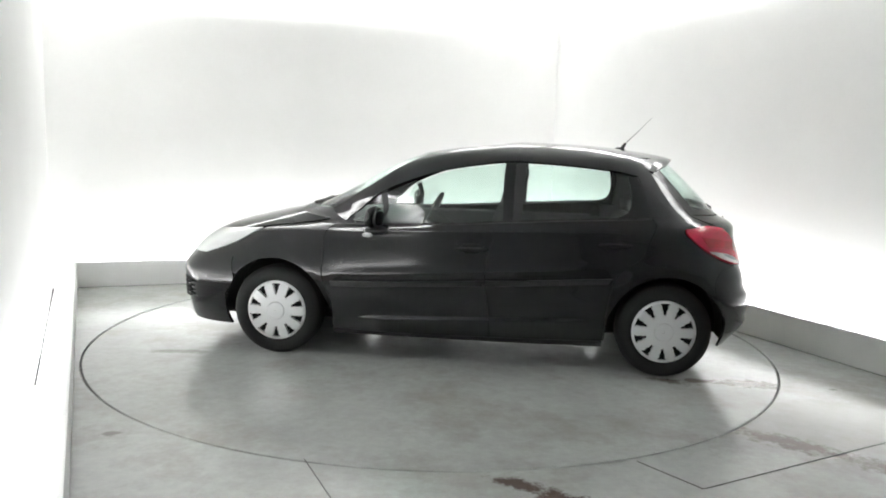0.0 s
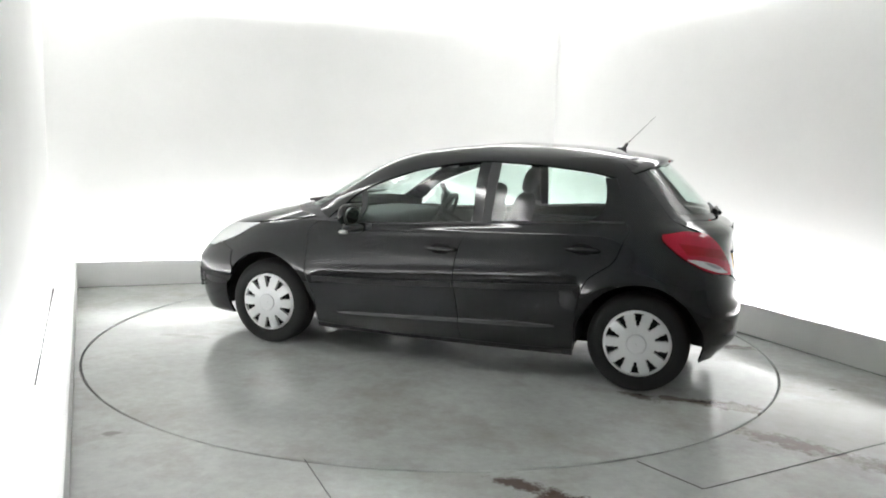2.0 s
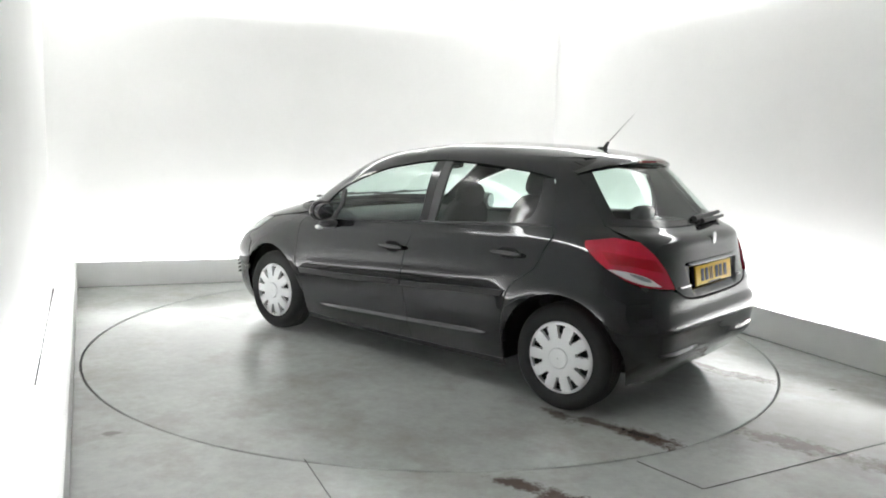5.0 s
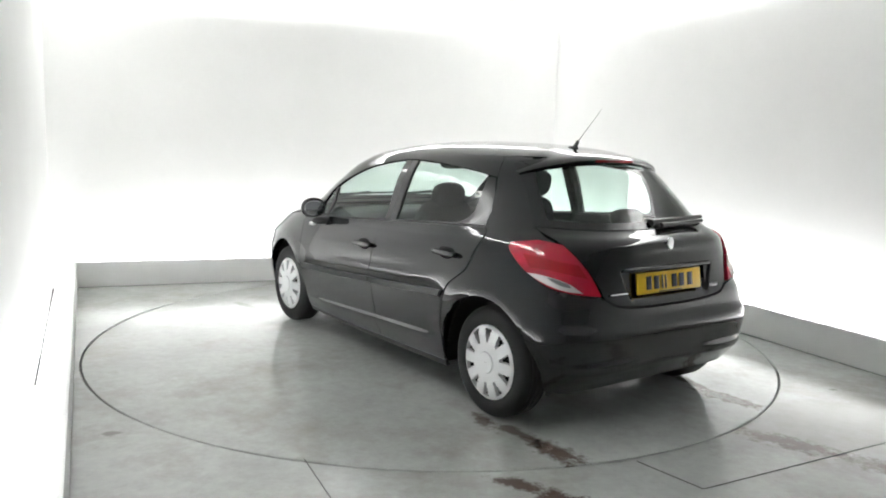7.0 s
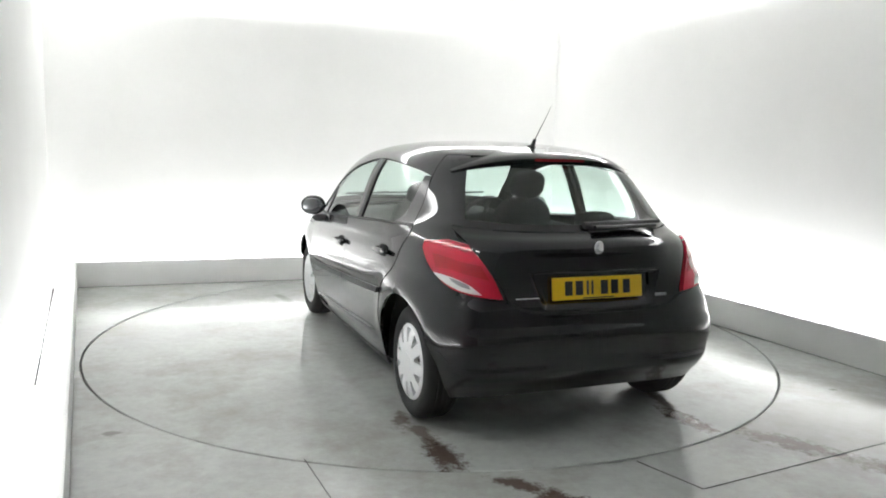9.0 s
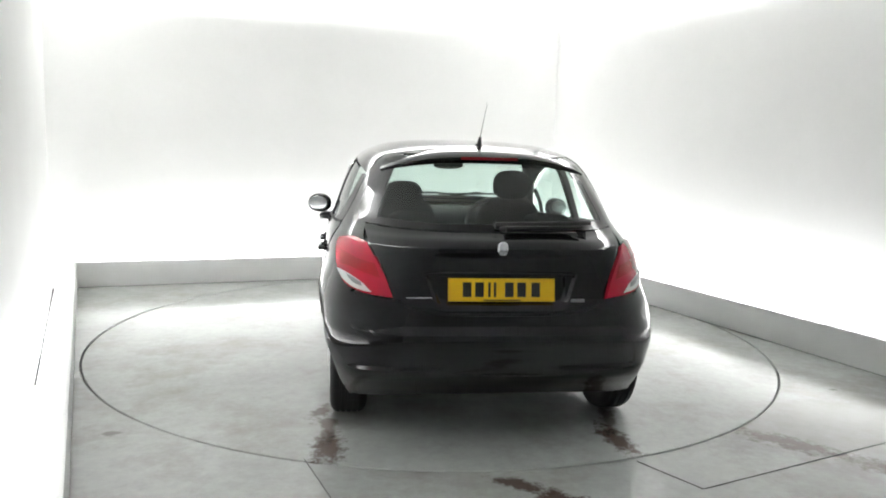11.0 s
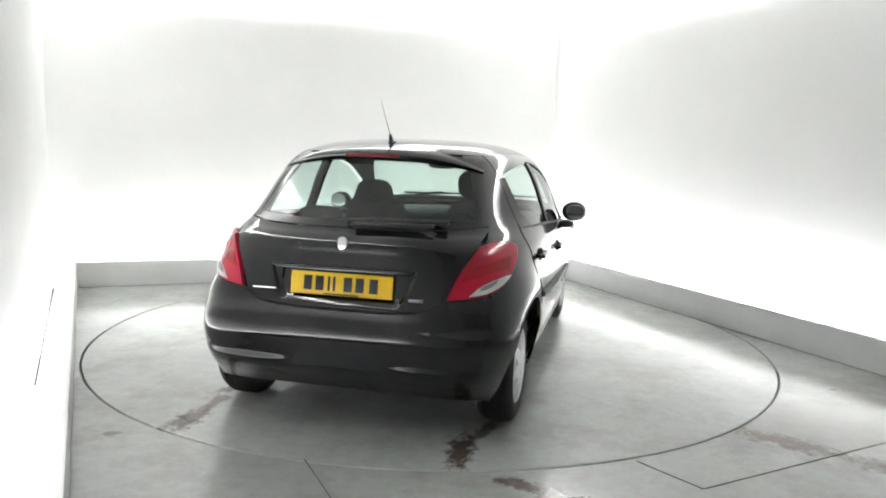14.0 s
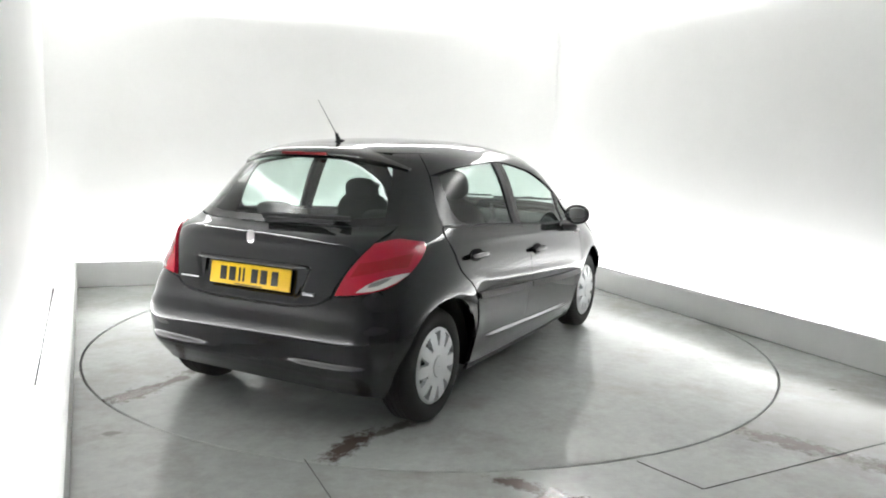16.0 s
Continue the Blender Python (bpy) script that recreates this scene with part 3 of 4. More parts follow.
for s in (1, -1):
    part("inner_tail", panel([[("p", p, z) for p in np.linspace(20, 47, 10)] for z in (0.62, 0.70, 0.80, 0.90, 0.98)], 30, 12, push=-0.012, side=s, gap=0, depth=0, swollen=False), M_PAINT, CAR)

# Mouldings and handles
for d, s in zip(FRONT_DOORS, (1, -1)):
    part("side_moulding", panel([X((0.878, 0.495), (0.4, 0.515), (-0.12, 0.548)), X((0.890, 0.535), (0.4, 0.555), (-0.12, 0.588))], 24, 4, push=0.015, side=s, depth=0.02), M_TRIM, d)
for d, s in zip(REAR_DOORS, (1, -1)):
    part("side_moulding", panel([X((-0.13, 0.549), (-0.5, 0.57), (-0.90, 0.600)), X((-0.13, 0.589), (-0.5, 0.61), (-0.93, 0.639))], 24, 4, push=0.015, side=s, depth=0.02), M_TRIM, d)


def handle(d, s, x, z):
    p = outline(np.array([bend(0, "x", x, z)]), np.array([z]))[0]
    m = Matrix.Translation((p[0], s * p[1], z))
    # The hollow behind the handle is a near-black blob, its shade in the colour.
    part("handle_cup", blob(bmesh.new(), (0, 0, 0), (0.070, 0.012, 0.036), 2.2, m=m), M_HOLE, d)
    bm = blob(bmesh.new(), (-0.005, s * 0.028, 0.002), (0.105, 0.014, 0.0165), 3.0, m=m)
    blob(bm, (-0.085, s * 0.012, 0.002), (0.02, 0.018, 0.012), 2.5, m=m)
    blob(bm, (0.08, s * 0.012, 0.002), (0.018, 0.018, 0.012), 2.5, m=m)
    part("handle", bm, M_PAINT, d)


for i, s in enumerate((1, -1)):
    handle(FRONT_DOORS[i], s, -0.035, 0.785)
    handle(REAR_DOORS[i], s, -0.925, 0.845)

# Tail
T = lambda *pts: [("t", a, b) for a, b in pts]
HATCH_GLASS = [T((0.0, 1.055), (0.35, 1.058), (0.590, 1.070)), T((0.0, 1.20), (0.35, 1.20), (0.545, 1.20)), T((0.0, 1.35), (0.35, 1.345), (0.485, 1.328))]
HATCH = [T((0.0, 0.645), (0.25, 0.648), (0.42, 0.668), (0.50, 0.715)), T((0.0, 0.72), (0.3, 0.725), (0.515, 0.76)), T((0.0, 0.86), (0.3, 0.865), (0.585, 0.885)), T((0.0, 1.02), (0.35, 1.022), (0.655, 1.035))]


def recess(p):
    """The number-plate hollow pressed into the tailgate."""
    y, z = np.abs(p[..., 1]), p[..., 2]
    half = 0.375 - 0.35 * np.clip(0.83 - z, 0, 1)
    u = np.clip((half - y) / 0.035, 0, 1) * np.clip((0.838 - z) / 0.012, 0, 1) * np.clip((z - 0.66) / 0.04, 0, 1)
    fold = 0.009 / (1 + np.exp(-(z - 0.925) / 0.010)) + 0.006 / (1 + np.exp(-(z - 0.965) / 0.010))
    fold *= np.clip((1.03 - z) / 0.05, 0, 1) * np.clip((0.62 - y) / 0.2, 0, 1)
    return p + np.stack([0.024 * u - fold, 0 * u, 0 * u], -1)


TAILGATE = part("tailgate", panel(HATCH, 72, 90, both=True, edges="abd"), M_PAINT, CAR)
me = TAILGATE.data
co = np.empty(len(me.vertices) * 3)
me.vertices.foreach_get("co", co)
me.vertices.foreach_set("co", recess(co.reshape(-1, 3)).ravel())
part("rear_window", panel(HATCH_GLASS, 26, 14, push=-0.002, both=True, gap=0, depth=0, swollen=False), M_REARGLASS, TAILGATE, "tinted heated rear window glass")


# Shade of the tailgate's lower shut line, laid on as a dark strip.
part("tailgate_gap_line", panel([T((0, 0.648), (0.25, 0.651), (0.42, 0.671), (0.495, 0.712)), T((0, 0.636), (0.25, 0.639), (0.42, 0.659), (0.50, 0.700))], 40, 3, push=0.0015, both=True, gap=0, depth=0, swollen=False), M_HOLE, TAILGATE)


def rear_border():
    """The black band round the rear window."""
    bm = bmesh.new()
    for rows, n in (([T((0.0, 1.025), (0.35, 1.027), (0.645, 1.038)), T((0.0, 1.056), (0.35, 1.059), (0.592, 1.071))], 26),
                    ([T((0.0, 1.349), (0.35, 1.344), (0.487, 1.327)), T((0.0, 1.385), (0.35, 1.382), (0.50, 1.365))], 26)):
        panel(rows, n, 4, push=-0.001, both=True, gap=0, depth=0, swollen=False, bm=bm)
    panel([T((0.588, 1.070), (0.543, 1.20), (0.483, 1.328)), T((0.650, 1.035), (0.612, 1.13), (0.572, 1.25), (0.53, 1.355))], 16, 5, push=-0.001, both=True, gap=0, depth=0, swollen=False, bm=bm)
    return bm


part("window_border", rear_border(), M_GLOSS, TAILGATE, "black screen-printed window border")

BUMPER_R = [[("x", -1.626, 0.20)] + T((0.70, 0.215), (0.4, 0.225), (0, 0.225)), [("x", -1.642, 0.30)] + T((0.72, 0.31), (0.4, 0.31), (0, 0.31)),
            [("x", -1.630, 0.40)] + T((0.73, 0.40), (0.4, 0.40), (0, 0.40)), [("x", -1.574, 0.50)] + T((0.73, 0.51), (0.4, 0.51), (0, 0.51)),
            [("x", -1.555, 0.585)] + T((0.73, 0.58), (0.4, 0.575), (0, 0.575)), [("x", -1.560, 0.645), ("x", -1.60, 0.705)] + T((0.68, 0.735), (0.60, 0.718), (0.50, 0.70), (0.42, 0.66), (0.25, 0.638), (0, 0.635))]


def bumper_steps(p):
    """The ledge and the lower lip moulded round the rear bumper."""
    z = p[..., 2]
    tail = np.clip((-p[..., 0] - 1.60) / 0.20, 0, 1)
    corner = np.clip((np.abs(p[..., 1]) - 0.16) / 0.22, 0, 1)
    d = 0.013 / (1 + np.exp((z - 0.562) / 0.009)) * tail - 0.010 / (1 + np.exp((z - 0.475) / 0.012)) * tail
    d += corner * tail * 0.013 / (1 + np.exp((z - 0.385) / 0.006)) * np.clip((z - 0.26) / 0.09, 0, 1)
    d -= 0.035 * np.clip((0.33 - z) / 0.1, 0, 1) * tail
    return p - np.stack([d, 0 * d, 0 * d], -1)


REAR_BUMPER = part("rear_bumper", panel(BUMPER_R, 56, 72, both=True, edges="abc"), M_PAINT, CAR)
me = REAR_BUMPER.data
co = np.empty(len(me.vertices) * 3)
me.vertices.foreach_get("co", co)
me.vertices.foreach_set("co", bumper_steps(co.reshape(-1, 3)).ravel())

LAMP_ROWS = [[("x", -1.365, 0.952), ("x", -1.45, 0.964)] + T((0.695, 0.970), (0.634, 0.955)),
             [("x", -1.372, 0.925), ("x", -1.49, 0.925)] + T((0.695, 0.915), (0.597, 0.893)),
             [("x", -1.425, 0.876), ("x", -1.55, 0.858)] + T((0.680, 0.838), (0.556, 0.818)),
             [("x", -1.500, 0.822), ("x", -1.61, 0.793)] + T((0.670, 0.768), (0.532, 0.755)),
             [("x", -1.590, 0.773), ("x", -1.645, 0.750)] + T((0.650, 0.728), (0.518, 0.713))]
CLEAR_ROWS = [[("x", -1.510, 0.816), ("x", -1.565, 0.814)] + T((0.700, 0.798), (0.655, 0.774), (0.625, 0.742)),
              [("x", -1.530, 0.806), ("x", -1.60, 0.772)] + T((0.700, 0.745), (0.660, 0.736), (0.612, 0.733))]
for s in (1, -1):
    lamp = part("tail_light", panel(LAMP_ROWS, 26, 26, push=0.012, side=s, depth=0.035, swollen=False), M_RED, CAR, "red wrap-round rear lamp with a clear lower lens")
    part("lamp_band", panel([[("x", -1.46, 0.905), ("x", -1.56, 0.893)] + T((0.680, 0.882), (0.600, 0.868)), [("x", -1.515, 0.840), ("x", -1.60, 0.836)] + T((0.680, 0.826), (0.572, 0.800))], 18, 10, push=0.0145, side=s, depth=0.01, swollen=False), M_DEEPRED, lamp, "deep red inner lens band")
    part("reversing_lens", panel(CLEAR_ROWS, 22, 8, push=0.0155, side=s, depth=0.01, swollen=False), M_CLEAR, lamp, "clear lower lens")
    part("bulb_reflector", panel([[("x", -1.60, 0.803)] + T((0.70, 0.793), (0.662, 0.775)), [("x", -1.625, 0.785)] + T((0.69, 0.762), (0.655, 0.754))], 10, 6, push=0.0172, side=s, depth=0.004, swollen=False), M_DULLCHROME, lamp, "grey bulb reflector")


def spoiler():
    """A roof spoiler with a rounded lip over the rear window."""
    bm = bmesh.new()
    n, secs = 28, []
    for i in range(n + 1):
        y = -0.56 + 1.12 * i / n
        q = abs(y) / 0.56
        drop, fwd = 0.088 * q ** 3, 0.165 * q ** 3.0
        pts = [(-1.06, 1.432), (-1.16, 1.421), (-1.25, 1.408), (-1.325, 1.392), (-1.345, 1.378), (-1.340, 1.360), (-1.325, 1.347), (-1.30, 1.344), (-1.25, 1.345)]
        secs.append([bm.verts.new((x + fwd * min(1, max(0, (-1.06 - x) / 0.28)), y, 1.392 + (z - 1.392) * (1 - 0.7 * q ** 4 if k > 3 else 1) - drop - (0.012 * q * q if k < 3 else 0))) for k, (x, z) in enumerate(pts)])
    for a, b in zip(secs, secs[1:]):
        for i in range(len(a) - 1):
            bm.faces.new((a[i], a[i + 1], b[i + 1], b[i]))
    for e in (secs[0], secs[-1]):
        bm.faces.new(e)
    return bm


SPOILER = part("spoiler", spoiler(), M_PAINT, CAR, "roof spoiler with a red brake light")
part("brake_light", boxed(-1.349, -0.15, 1.363, -1.330, 0.15, 1.379, bevel=0.003), M_DULLRED, SPOILER, "red high-level brake light")

# Nose
F = lambda *pts: [("f", a, b) for a, b in pts]
BUMPER_F = [[("x", 1.612, 0.168)] + F((0.62, 0.165), (0.3, 0.165), (0, 0.165)), [("x", 1.642, 0.30)] + F((0.65, 0.30), (0.3, 0.30), (0, 0.30)), [("x", 1.632, 0.40)] + F((0.66, 0.42), (0.3, 0.42), (0, 0.42)),
            [("x", 1.563, 0.515)] + F((0.66, 0.55), (0.3, 0.56), (0, 0.56)), [("x", 1.575, 0.645), ("x", 1.70, 0.684)] + F((0.62, 0.686), (0.4, 0.687), (0, 0.688))]
BUMP = part("front_bumper", panel(BUMPER_F, 48, 60, both=True, push=0.0015, edges="abc"), M_PAINT, CAR)
me = BUMP.data
co = np.empty(len(me.vertices) * 3)
me.vertices.foreach_get("co", co)
co = co.reshape(-1, 3)
inset = 0.014 / (1 + np.exp((co[:, 2] - 0.448) / 0.005))   # the lower bumper sits back below a crease
co[:, 0] -= inset * np.clip((co[:, 0] - 1.62) / 0.2, 0, 1)
co[:, 1] -= np.sign(co[:, 1]) * inset * np.clip((np.abs(co[:, 1]) - 0.3) / 0.3, 0, 1)
me.vertices.foreach_set("co", co.ravel())
for z in (0.335, 0.365, 0.395, 0.425, 0.455):
    part("grille_slat", panel([F((0.66, z), (0.3, z), (0, z)), F((0.66, z + 0.015), (0.3, z + 0.015), (0, z + 0.015))], 24, 3, push=0.006, both=True, edges="abc"), M_HOLE, BUMP)
for s in (1, -1):
    part("headlight", panel([[("x", 1.80, 0.655)] + F((0.64, 0.652), (0.42, 0.665)), [("x", 1.575, 0.742), ("x", 1.75, 0.735)] + F((0.42, 0.735)), [("x", 1.385, 0.846), ("x", 1.60, 0.825)] + F((0.42, 0.795))],
                            24, 18, push=0.006, side=s, swollen=False), M_HEAD, CAR, "clear swept-back headlamp")
BONNET = [F((0.42, 0.69), (0.2, 0.69), (0, 0.69)), F((0.42, 0.76), (0.2, 0.765), (0, 0.77)), [("x", 1.60, 0.825)] + F((0.42, 0.825), (0, 0.83)), [("x", 1.36, 0.862)] + F((0.45, 0.872), (0, 0.885)),
          [("x", 1.12, 0.898)] + F((0.45, 0.92), (0, 0.93)), [("x", 0.97, 0.92)] + F((0.5, 0.955), (0, 0.965)), [("x", 0.90, 0.935)] + F((0.5, 0.985), (0, 0.995))]
part("bonnet", panel(BONNET, 30, 40, both=True, edges="abc", swollen=False), M_PAINT, CAR)
SCREEN = [F((0.71, 1.0), (0.3, 1.0), (0, 1.0)), F((0.685, 1.10), (0.3, 1.10), (0, 1.10)), F((0.655, 1.20), (0.3, 1.20), (0, 1.20)), F((0.61, 1.29), (0.3, 1.295), (0, 1.295)), F((0.535, 1.37), (0.3, 1.378), (0, 1.385))]
part("windscreen", panel(SCREEN, 26, 20, push=-0.003, both=True, gap=0, depth=0, swollen=False), M_GLASS, CAR, "green-tinted laminated windscreen")
part("scuttle", panel([[("x", 0.78, 0.90)] + F((0.6, 0.93), (0, 0.95)), [("x", 0.74, 0.96)] + F((0.68, 1.01), (0, 1.02))], 30, 8, push=-0.012, both=True, gap=0, depth=0, swollen=False), M_TRIM, CAR)
part("cowl", panel([[("x", 0.90, 0.93)] + F((0.5, 0.98), (0, 0.99)), [("x", 0.82, 0.95)] + F((0.5, 1.005), (0, 1.01))], 20, 4, push=-0.002, both=True, gap=0, depth=0, swollen=False), M_TRIM, CAR)


def rod(bm, a, b, r0, r1, n=8):
    a, b = Vector(a), Vector(b)
    q = (b - a).to_track_quat("Z", "Y").to_matrix().to_4x4()
    m = Matrix.Translation(a) @ q
    l = (b - a).length
    ra, rb = ([bm.verts.new(m @ Vector((r * math.cos(2 * math.pi * i / n), r * math.sin(2 * math.pi * i / n), z))) for i in range(n)] for r, z in ((r0, 0), (r1, l)))
    for i in range(n):
        bm.faces.new((ra[i], ra[(i + 1) % n], rb[(i + 1) % n], rb[i]))
    bm.faces.new(ra[::-1])
    bm.faces.new(rb)
    return bm


for y0 in (0.45, -0.15):
    bm = rod(bmesh.new(), (1.10, y0, 1.005), (1.05, y0 - 0.25, 1.04), 0.012, 0.007)
    rod(bm, (1.08, y0 + 0.1, 1.02), (1.03, y0 - 0.5, 1.035), 0.009, 0.007)
    part("wiper", bm, M_TRIM, CAR)
bm = rod(bmesh.new(), (-1.02, 0, 1.432), (-1.05, 0, 1.482), 0.016, 0.009)
blob(bm, (-1.01, 0, 1.434), (0.04, 0.022, 0.018), 2.2)
ANTENNA = part("antenna", bm, M_TRIM, CAR, "black roof aerial with a thin rod")
part("antenna_rod", rod(bmesh.new(), (-1.048, 0, 1.477), (-1.225, 0, 1.665), 0.0026, 0.0007), M_TRIM, ANTENNA)


# Mirrors
def mirror(s):
    turn = Matrix.Translation((0.570, s * 0.845, 0.968)) @ Matrix.Rotation(radians(-s * 14), 4, "Z")
    bm = blob(bmesh.new(), (0.0, s * 0.082, 0.0), (0.042, 0.088, 0.071), 2.15, 32, 18, m=turn)
    for v in bm.verts:   # flat at the back, drawn in towards the foot
        if v.co.z < 0.968:
            v.co.x += (0.968 - v.co.z) * 0.15
    ob = part("door_mirror", bm, M_PAINT, CAR, "black door mirror on a short arm")
    part("mirror_arm", blob(bmesh.new(), (0.585, s * 0.845, 0.874), (0.075, 0.085, 0.030), 2.3, 24, 12), M_TRIM, ob)
    part("mirror_rim", blob(bmesh.new(), (-0.034, s * 0.083, 0.0), (0.010, 0.081, 0.064), 2.2, 28, 12, m=turn), M_TRIM, ob)
    part("mirror_glass", blob(bmesh.new(), (-0.041, s * 0.083, 0.0), (0.006, 0.071, 0.054), 2.2, 28, 12, m=turn), M_MIRROR, ob, "dark silvered mirror glass")
    part("side_repeater", blob(bmesh.new(), (0.630, s * 0.912, 0.850), (0.034, 0.022, 0.016), 2.3, 16, 10), M_CLEAR, ob, "clear side repeater")


mirror(1), mirror(-1)

# Rear plate, badges, wiper
P_TILT = Matrix.Translation((-1.772, 0, 0.7575)) @ Matrix.Rotation(radians(8.5), 4, "Y")
PLATE = part("number_plate", boxed(-0.006, -0.26, -0.0555, 0.004, 0.26, 0.0555, m=P_TILT, bevel=0.003), M_PLATE, TAILGATE, "yellow rear number plate with black marks")
for k, y in enumerate((0.17, 0.11, 0.062, 0.035, -0.035, -0.095, -0.165)):
    w = 0.006 if k in (2, 3) else 0.021
    part("plate_mark", boxed(-0.0085, y - w, -0.034, -0.0055, y + w, 0.036, m=P_TILT, bevel=0.001), M_INK, PLATE)
part("plate_text_bar", boxed(-0.0085, -0.09, -0.052, -0.0055, 0.09, -0.046, m=P_TILT), M_INK, PLATE)
part("plate_holder", boxed(0.003, -0.25, -0.05, 0.05, 0.25, 0.05, m=P_TILT, bevel=0.003), M_TRIM, TAILGATE)
part("plate_lamp_bar", blob(bmesh.new(), (-1.764, 0, 0.832), (0.014, 0.36, 0.012), 4), M_PAINT, TAILGATE, "gloss bar over the number plate")
part("badge", blob(bmesh.new(), (-1.764, 0.0, 0.955), (0.006, 0.026, 0.034), 2.4), M_CHROME, TAILGATE, "small chrome badge")
part("badge", boxed(-1.788, 0.335, 0.716, -1.766, 0.460, 0.724, bevel=0.002), M_CHROME, TAILGATE, "thin chrome name bar")
part("badge", boxed(-1.788, -0.41, 0.700, -1.766, -0.340, 0.716, bevel=0.003), M_DULLCHROME, TAILGATE, "small chrome model badge")
bm = blob(bmesh.new(), (-1.640, -0.03, 1.038), (0.026, 0.034, 0.018), 2.3)
rod(bm, (-1.672, -0.03, 1.04), (-1.645, -0.42, 1.05), 0.016, 0.010)
part("rear_wiper_arm", bm, M_TRIM, TAILGATE)
part("rear_wiper_blade", rod(bmesh.new(), (-1.640, 0.02, 1.052), (-1.592, -0.48, 1.066), 0.020, 0.012), M_TRIM, TAILGATE)


# Wheels
def wheel_mesh():
    tyre = bmesh.new()
    w, R = 0.0925, 0.300
    prof = [(0.195, -w + 0.012), (0.215, -w + 0.002), (0.25, -w - 0.004), (0.272, -w + 0.004), (0.287, -w + 0.014), (0.296, -w + 0.030)]
    for g in (-0.045, -0.015, 0.015, 0.045):
        prof += [(R, g - 0.008), (R - 0.006, g - 0.006), (R - 0.006, g + 0.002), (R, g + 0.004)]
    prof += [(0.296, w - 0.030), (0.287, w - 0.014), (0.272, w - 0.004), (0.25, w + 0.004), (0.215, w - 0.002), (0.195, w - 0.012)]
    lathe(tyre, prof, 64)
    cap = bmesh.new()
    n, R0, R1 = 160, 0.110, 0.184
    rad = [0.002, 0.03, 0.055, 0.060, 0.085, R0, 0.122, 0.138, 0.156, 0.172, R1, 0.194, 0.203, 0.206]
    rise = [0.030, 0.030, 0.029, 0.024, 0.023, 0.022, 0.022, 0.021, 0.020, 0.017, 0.015, 0.010, 0.002, -0.012]
    rings = [[cap.verts.new((r * math.cos(2 * math.pi * i / n), 0.080 + h, r * math.sin(2 * math.pi * i / n))) for i in range(n)] for r, h in zip(rad, rise)]
    slots = []
    for k in range(len(rad) - 1):
        for i in range(n):
            f = cap.faces.new((rings[k][i], rings[k][(i + 1) % n], rings[k + 1][(i + 1) % n], rings[k + 1][i]))
            inside = R0 <= rad[k] and rad[k + 1] <= R1
            half = 2.1 + 1.7 * (rad[k] - R0) / (R1 - R0)
            if inside and abs((i % 16) + 0.5 - 8) < half:
                slots.append(f)
    r = bmesh.ops.extrude_face_region(cap, geom=slots)
    moved = [v for v in r["geom"] if isinstance(v, bmesh.types.BMVert)]
    bmesh.ops.translate(cap, vec=(0, -0.024, 0), verts=moved)
    deep = [f for f in r["geom"] if isinstance(f, bmesh.types.BMFace)]
    bmesh.ops.delete(cap, geom=deep + [f for f in slots if f.is_valid], context="FACES")
    back = bmesh.new()
    lathe(back, [(0.001, 0.066), (0.12, 0.066), (0.20, 0.064), (0.205, 0.04), (0.205, -0.06), (0.001, -0.06)], 40)
    return tyre, cap, back


def skin(x, z):
    """Half width of the body at a place on the flank."""
    return float(outline(np.array([bend(0, "x", x, z)]), np.array([z]))[0, 1])


def wheel(x, s):
    tyre, cap, back = wheel_mesh()
    m = Matrix.Translation((x, s * 0.718, 0.300)) @ (Matrix.Identity(4) if s > 0 else Matrix.Rotation(math.pi, 4, "Z"))
    for b in (tyre, cap, back):
        bmesh.ops.transform(b, matrix=m, verts=b.verts)
    ob = part("wheel", tyre, M_RUBBER, CAR, "black tyre on a steel wheel with a silver cover")
    part("wheel_cover", cap, M_SILVER, ob, "silver plastic ten-spoke wheel cover")
    part("rim", back, M_HOLE, ob)
    liner = bmesh.new()
    a0, n = -8, 28
    prof = [(ARCH_R + 0.012, 0.80 if x < 0 else 0.765), (ARCH_R + 0.015, 0.5)]
    vs = [[liner.verts.new((x + r * math.cos(radians(a0 + (180 - 2 * a0) * i / n)), s * min(h, skin(x + r * math.cos(radians(a0 + (180 - 2 * a0) * i / n)), 0.30) - 0.03), 0.300 + r * math.sin(radians(a0 + (180 - 2 * a0) * i / n)))) for i in range(n + 1)] for r, h in prof]
    c = liner.verts.new((x, s * 0.5, 0.300))
    for i in range(n):
        liner.faces.new((vs[0][i], vs[0][i + 1], vs[1][i + 1], vs[1][i]))
        liner.faces.new((vs[1][i], vs[1][i + 1], c))
    part("wheel_arch_liner", liner, M_HOLE, CAR)


for x in (1.27, -1.27):
    for s in (1, -1):
        wheel(x, s)

# Underside and inside
part("underbody", boxed(-1.52, -0.52, 0.20, 1.85, 0.52, 0.27, bevel=0.02), M_HOLE, CAR)
part("cabin_floor", boxed(-0.86, -0.78, 0.19, 0.86, 0.78, 0.30, bevel=0.02), M_HOLE, CAR)
part("dashboard", blob(bmesh.new(), (0.72, 0, 0.82), (0.28, 0.70, 0.13), 3.6), M_INSIDE, CAR)
part("bulkhead", boxed(0.80, -0.74, 0.30, 0.92, 0.74, 0.85, bevel=0.03), M_INSIDE, CAR)
part("boot_floor", boxed(-1.70, -0.70, 0.70, -0.90, 0.70, 0.74, bevel=0.015), M_INSIDE, CAR)
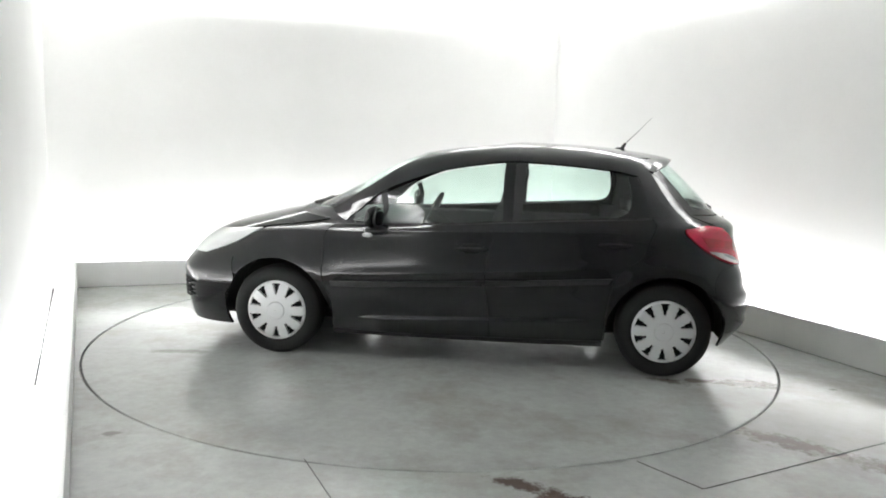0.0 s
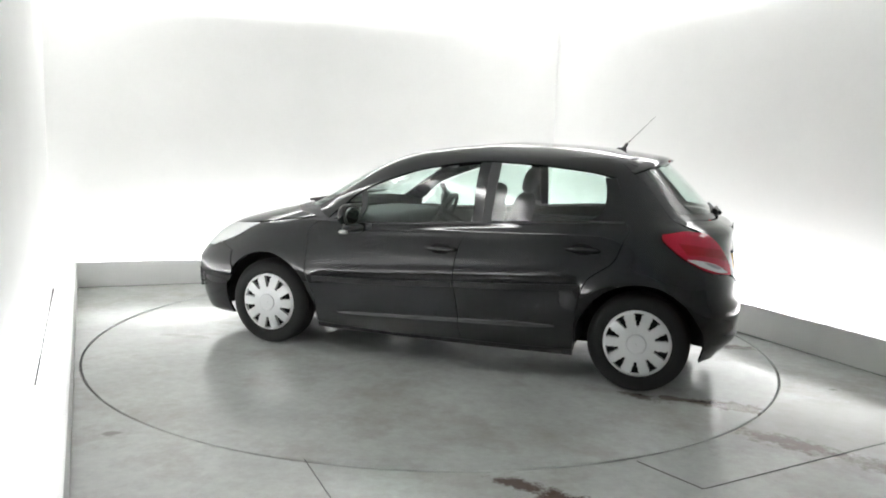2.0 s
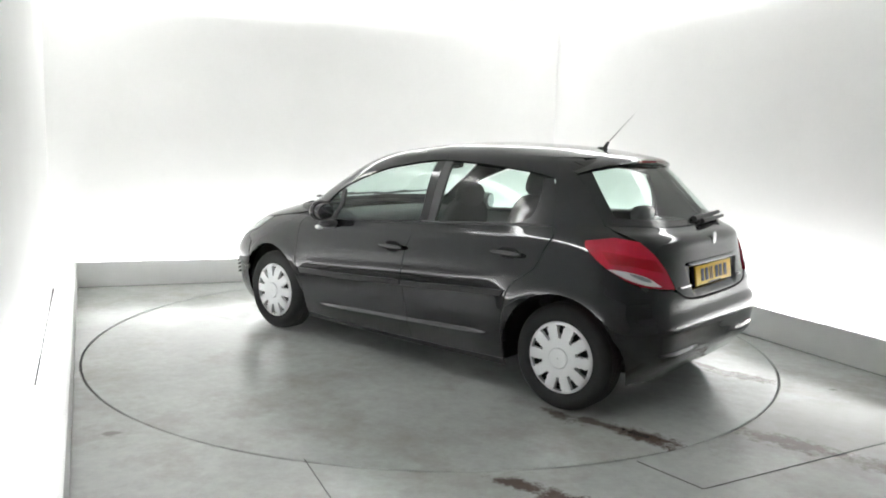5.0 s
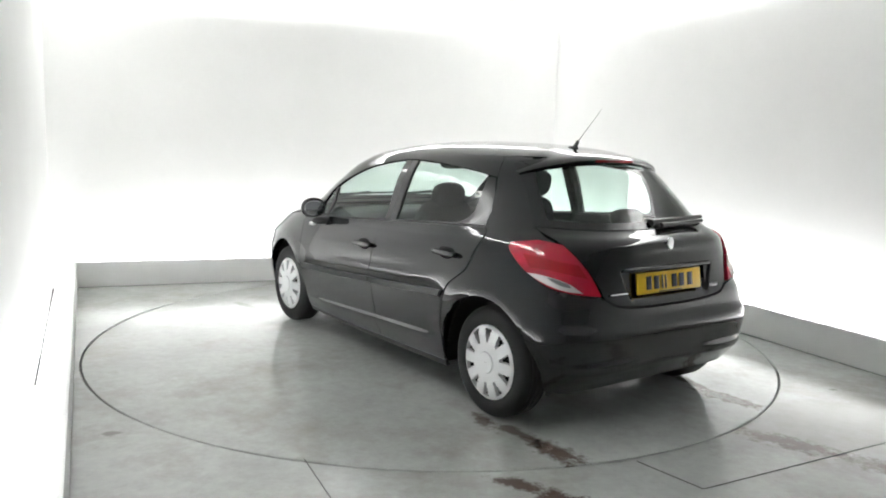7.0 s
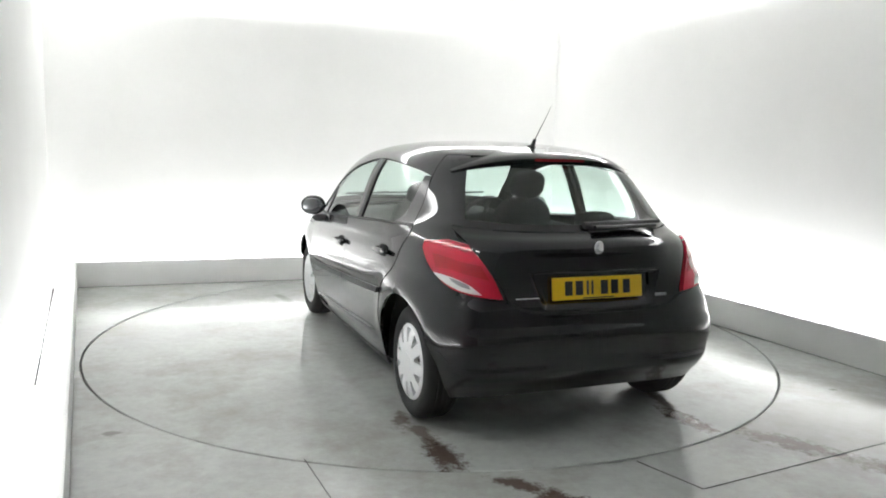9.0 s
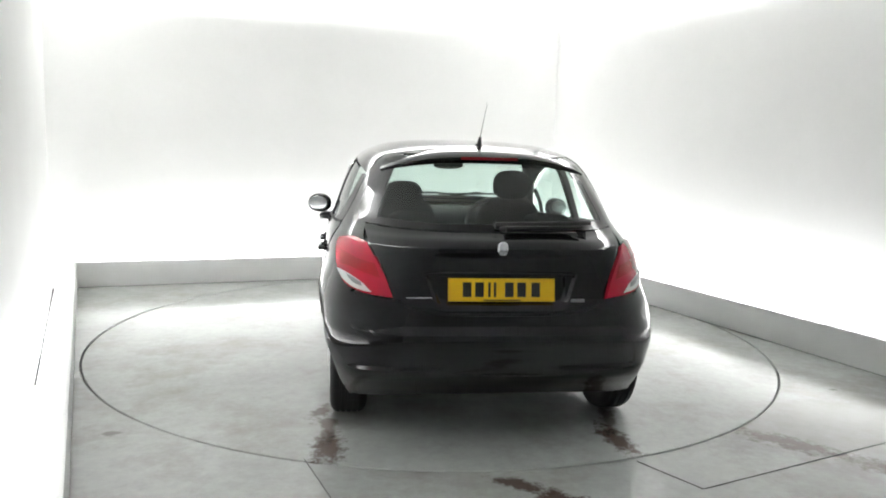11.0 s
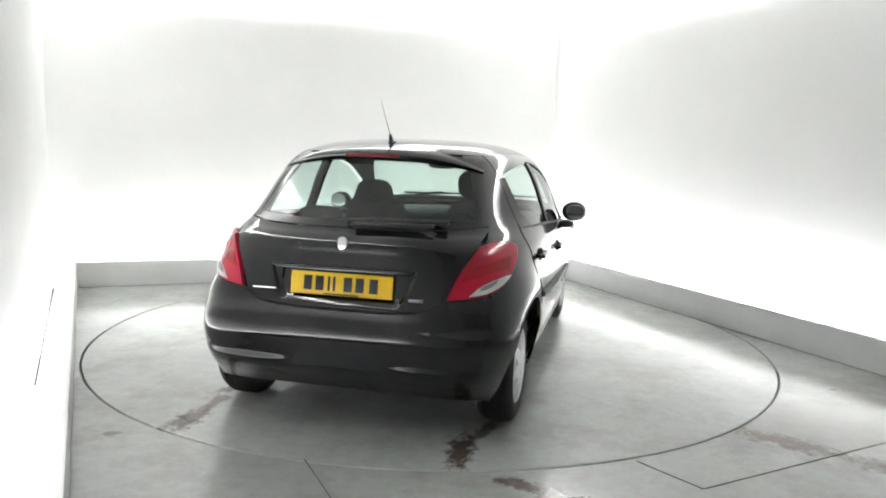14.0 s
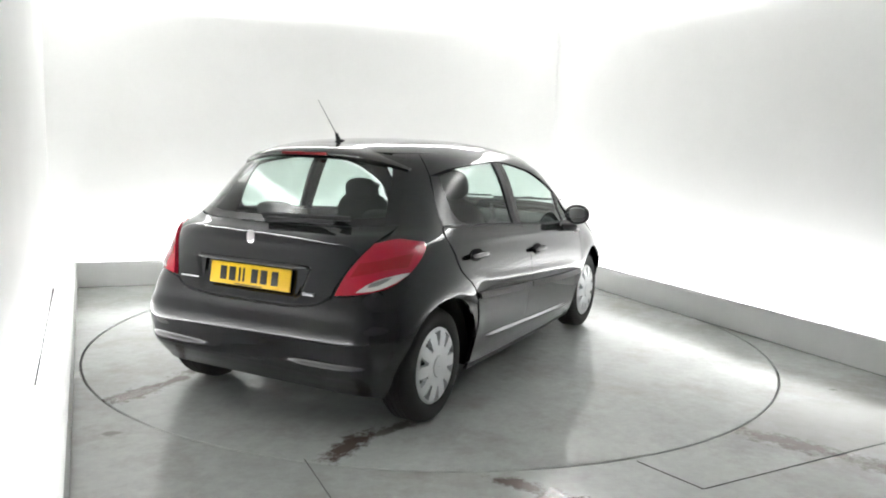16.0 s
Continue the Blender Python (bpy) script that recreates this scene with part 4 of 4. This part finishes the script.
for s in (1, -1):
    part("door_lining", boxed(-0.88, s * 0.70, 0.30, 0.82, s * 0.76, 0.90, bevel=0.02), M_INSIDE, CAR)
    part("boot_lining", panel([X((-0.95, 0.74)) + T((0.62, 0.74)), X((-0.95, 1.0)) + T((0.62, 1.0))], 12, 8, push=-0.035, side=s, gap=0, depth=0.01, swollen=False), M_INSIDE, CAR)
    part("pillar_lining", panel([X((-1.06, 1.0)) + T((0.63, 1.0)), X((-1.06, 1.33)) + T((0.50, 1.34))], 12, 8, push=-0.03, side=s, gap=0, depth=0.01, swollen=False), M_INSIDE, CAR)
part("headlining", blob(bmesh.new(), (-0.45, 0, 1.372), (0.72, 0.50, 0.022), 3.0), M_INSIDE, CAR)


def seat(x, y, rest):
    tilt = Matrix.Translation((x, y, 0.55)) @ Matrix.Rotation(radians(-15), 4, "Y")
    ob = part("front_seat", blob(bmesh.new(), (0, 0, 0.25), (0.065, 0.23, 0.31), 3.2, m=tilt), M_CLOTH, CAR, "charcoal cloth front seat")
    part("seat_cushion", blob(bmesh.new(), (x + 0.25, y, 0.50), (0.28, 0.23, 0.08), 3.2), M_CLOTH, ob)
    part("headrest", blob(bmesh.new(), (0.0, 0, rest), (0.05, 0.128, 0.098), 2.7, m=tilt), M_CLOTH, ob)
    for d in (-0.05, 0.05):
        part("headrest_post", rod(bmesh.new(), tilt @ Vector((0, d, 0.50)), tilt @ Vector((0, d, rest - 0.05)), 0.006, 0.006), M_CHROME, ob)


seat(-0.10, 0.36, 0.565), seat(-0.14, -0.36, 0.655)
BENCH = part("rear_bench", blob(bmesh.new(), (0, 0, 0), (0.07, 0.62, 0.27), 4.5, m=Matrix.Translation((-1.02, 0, 0.72)) @ Matrix.Rotation(radians(-20), 4, "Y")), M_CLOTH, CAR, "charcoal cloth rear bench seat")
part("bench_cushion", blob(bmesh.new(), (-0.72, 0, 0.48), (0.27, 0.62, 0.09), 4.0), M_CLOTH, BENCH)
for y in (0.38, -0.38):
    part("headrest", blob(bmesh.new(), (-1.13, y, 1.02), (0.05, 0.13, 0.055), 2.8), M_CLOTH, BENCH)
bm = bmesh.new()
for i in range(32):
    a, b = 2 * math.pi * i / 32, 2 * math.pi * (i + 1) / 32
    m = Matrix.Translation((0.40, -0.37, 0.88)) @ Matrix.Rotation(radians(62), 4, "Y")
    rod(bm, m @ Vector((0.185 * math.cos(a), 0.185 * math.sin(a), 0)), m @ Vector((0.185 * math.cos(b), 0.185 * math.sin(b), 0)), 0.015, 0.015)
rod(bm, m @ Vector((-0.18, 0, 0)), m @ Vector((0.18, 0, 0)), 0.018, 0.018)
rod(bm, m @ Vector((0, -0.18, 0)), m @ Vector((0, 0.18, 0)), 0.018, 0.018)
rod(bm, m @ Vector((0, 0, 0.02)), m @ Vector((0, 0, -0.2)), 0.05, 0.04, 16)
part("steering_wheel", bm, M_INSIDE, CAR)
part("inside_mirror", blob(bmesh.new(), (0.20, 0, 1.298), (0.018, 0.11, 0.036), 3), M_INSIDE, CAR)


# ---- what turns ----
def motions():
    walk(TABLE, [(t, pose(0, 0, 0, 0, 0, h)) for t, h in HEADING])
    rows = []
    for t, h in HEADING:
        p = Matrix.Rotation(radians(h), 3, "Z") @ Vector((*CAR_OFF, 0))
        rows.append((t, pose(p.x, p.y, 0.0, 0, 0, h)))
    walk(CAR, rows)


motions()
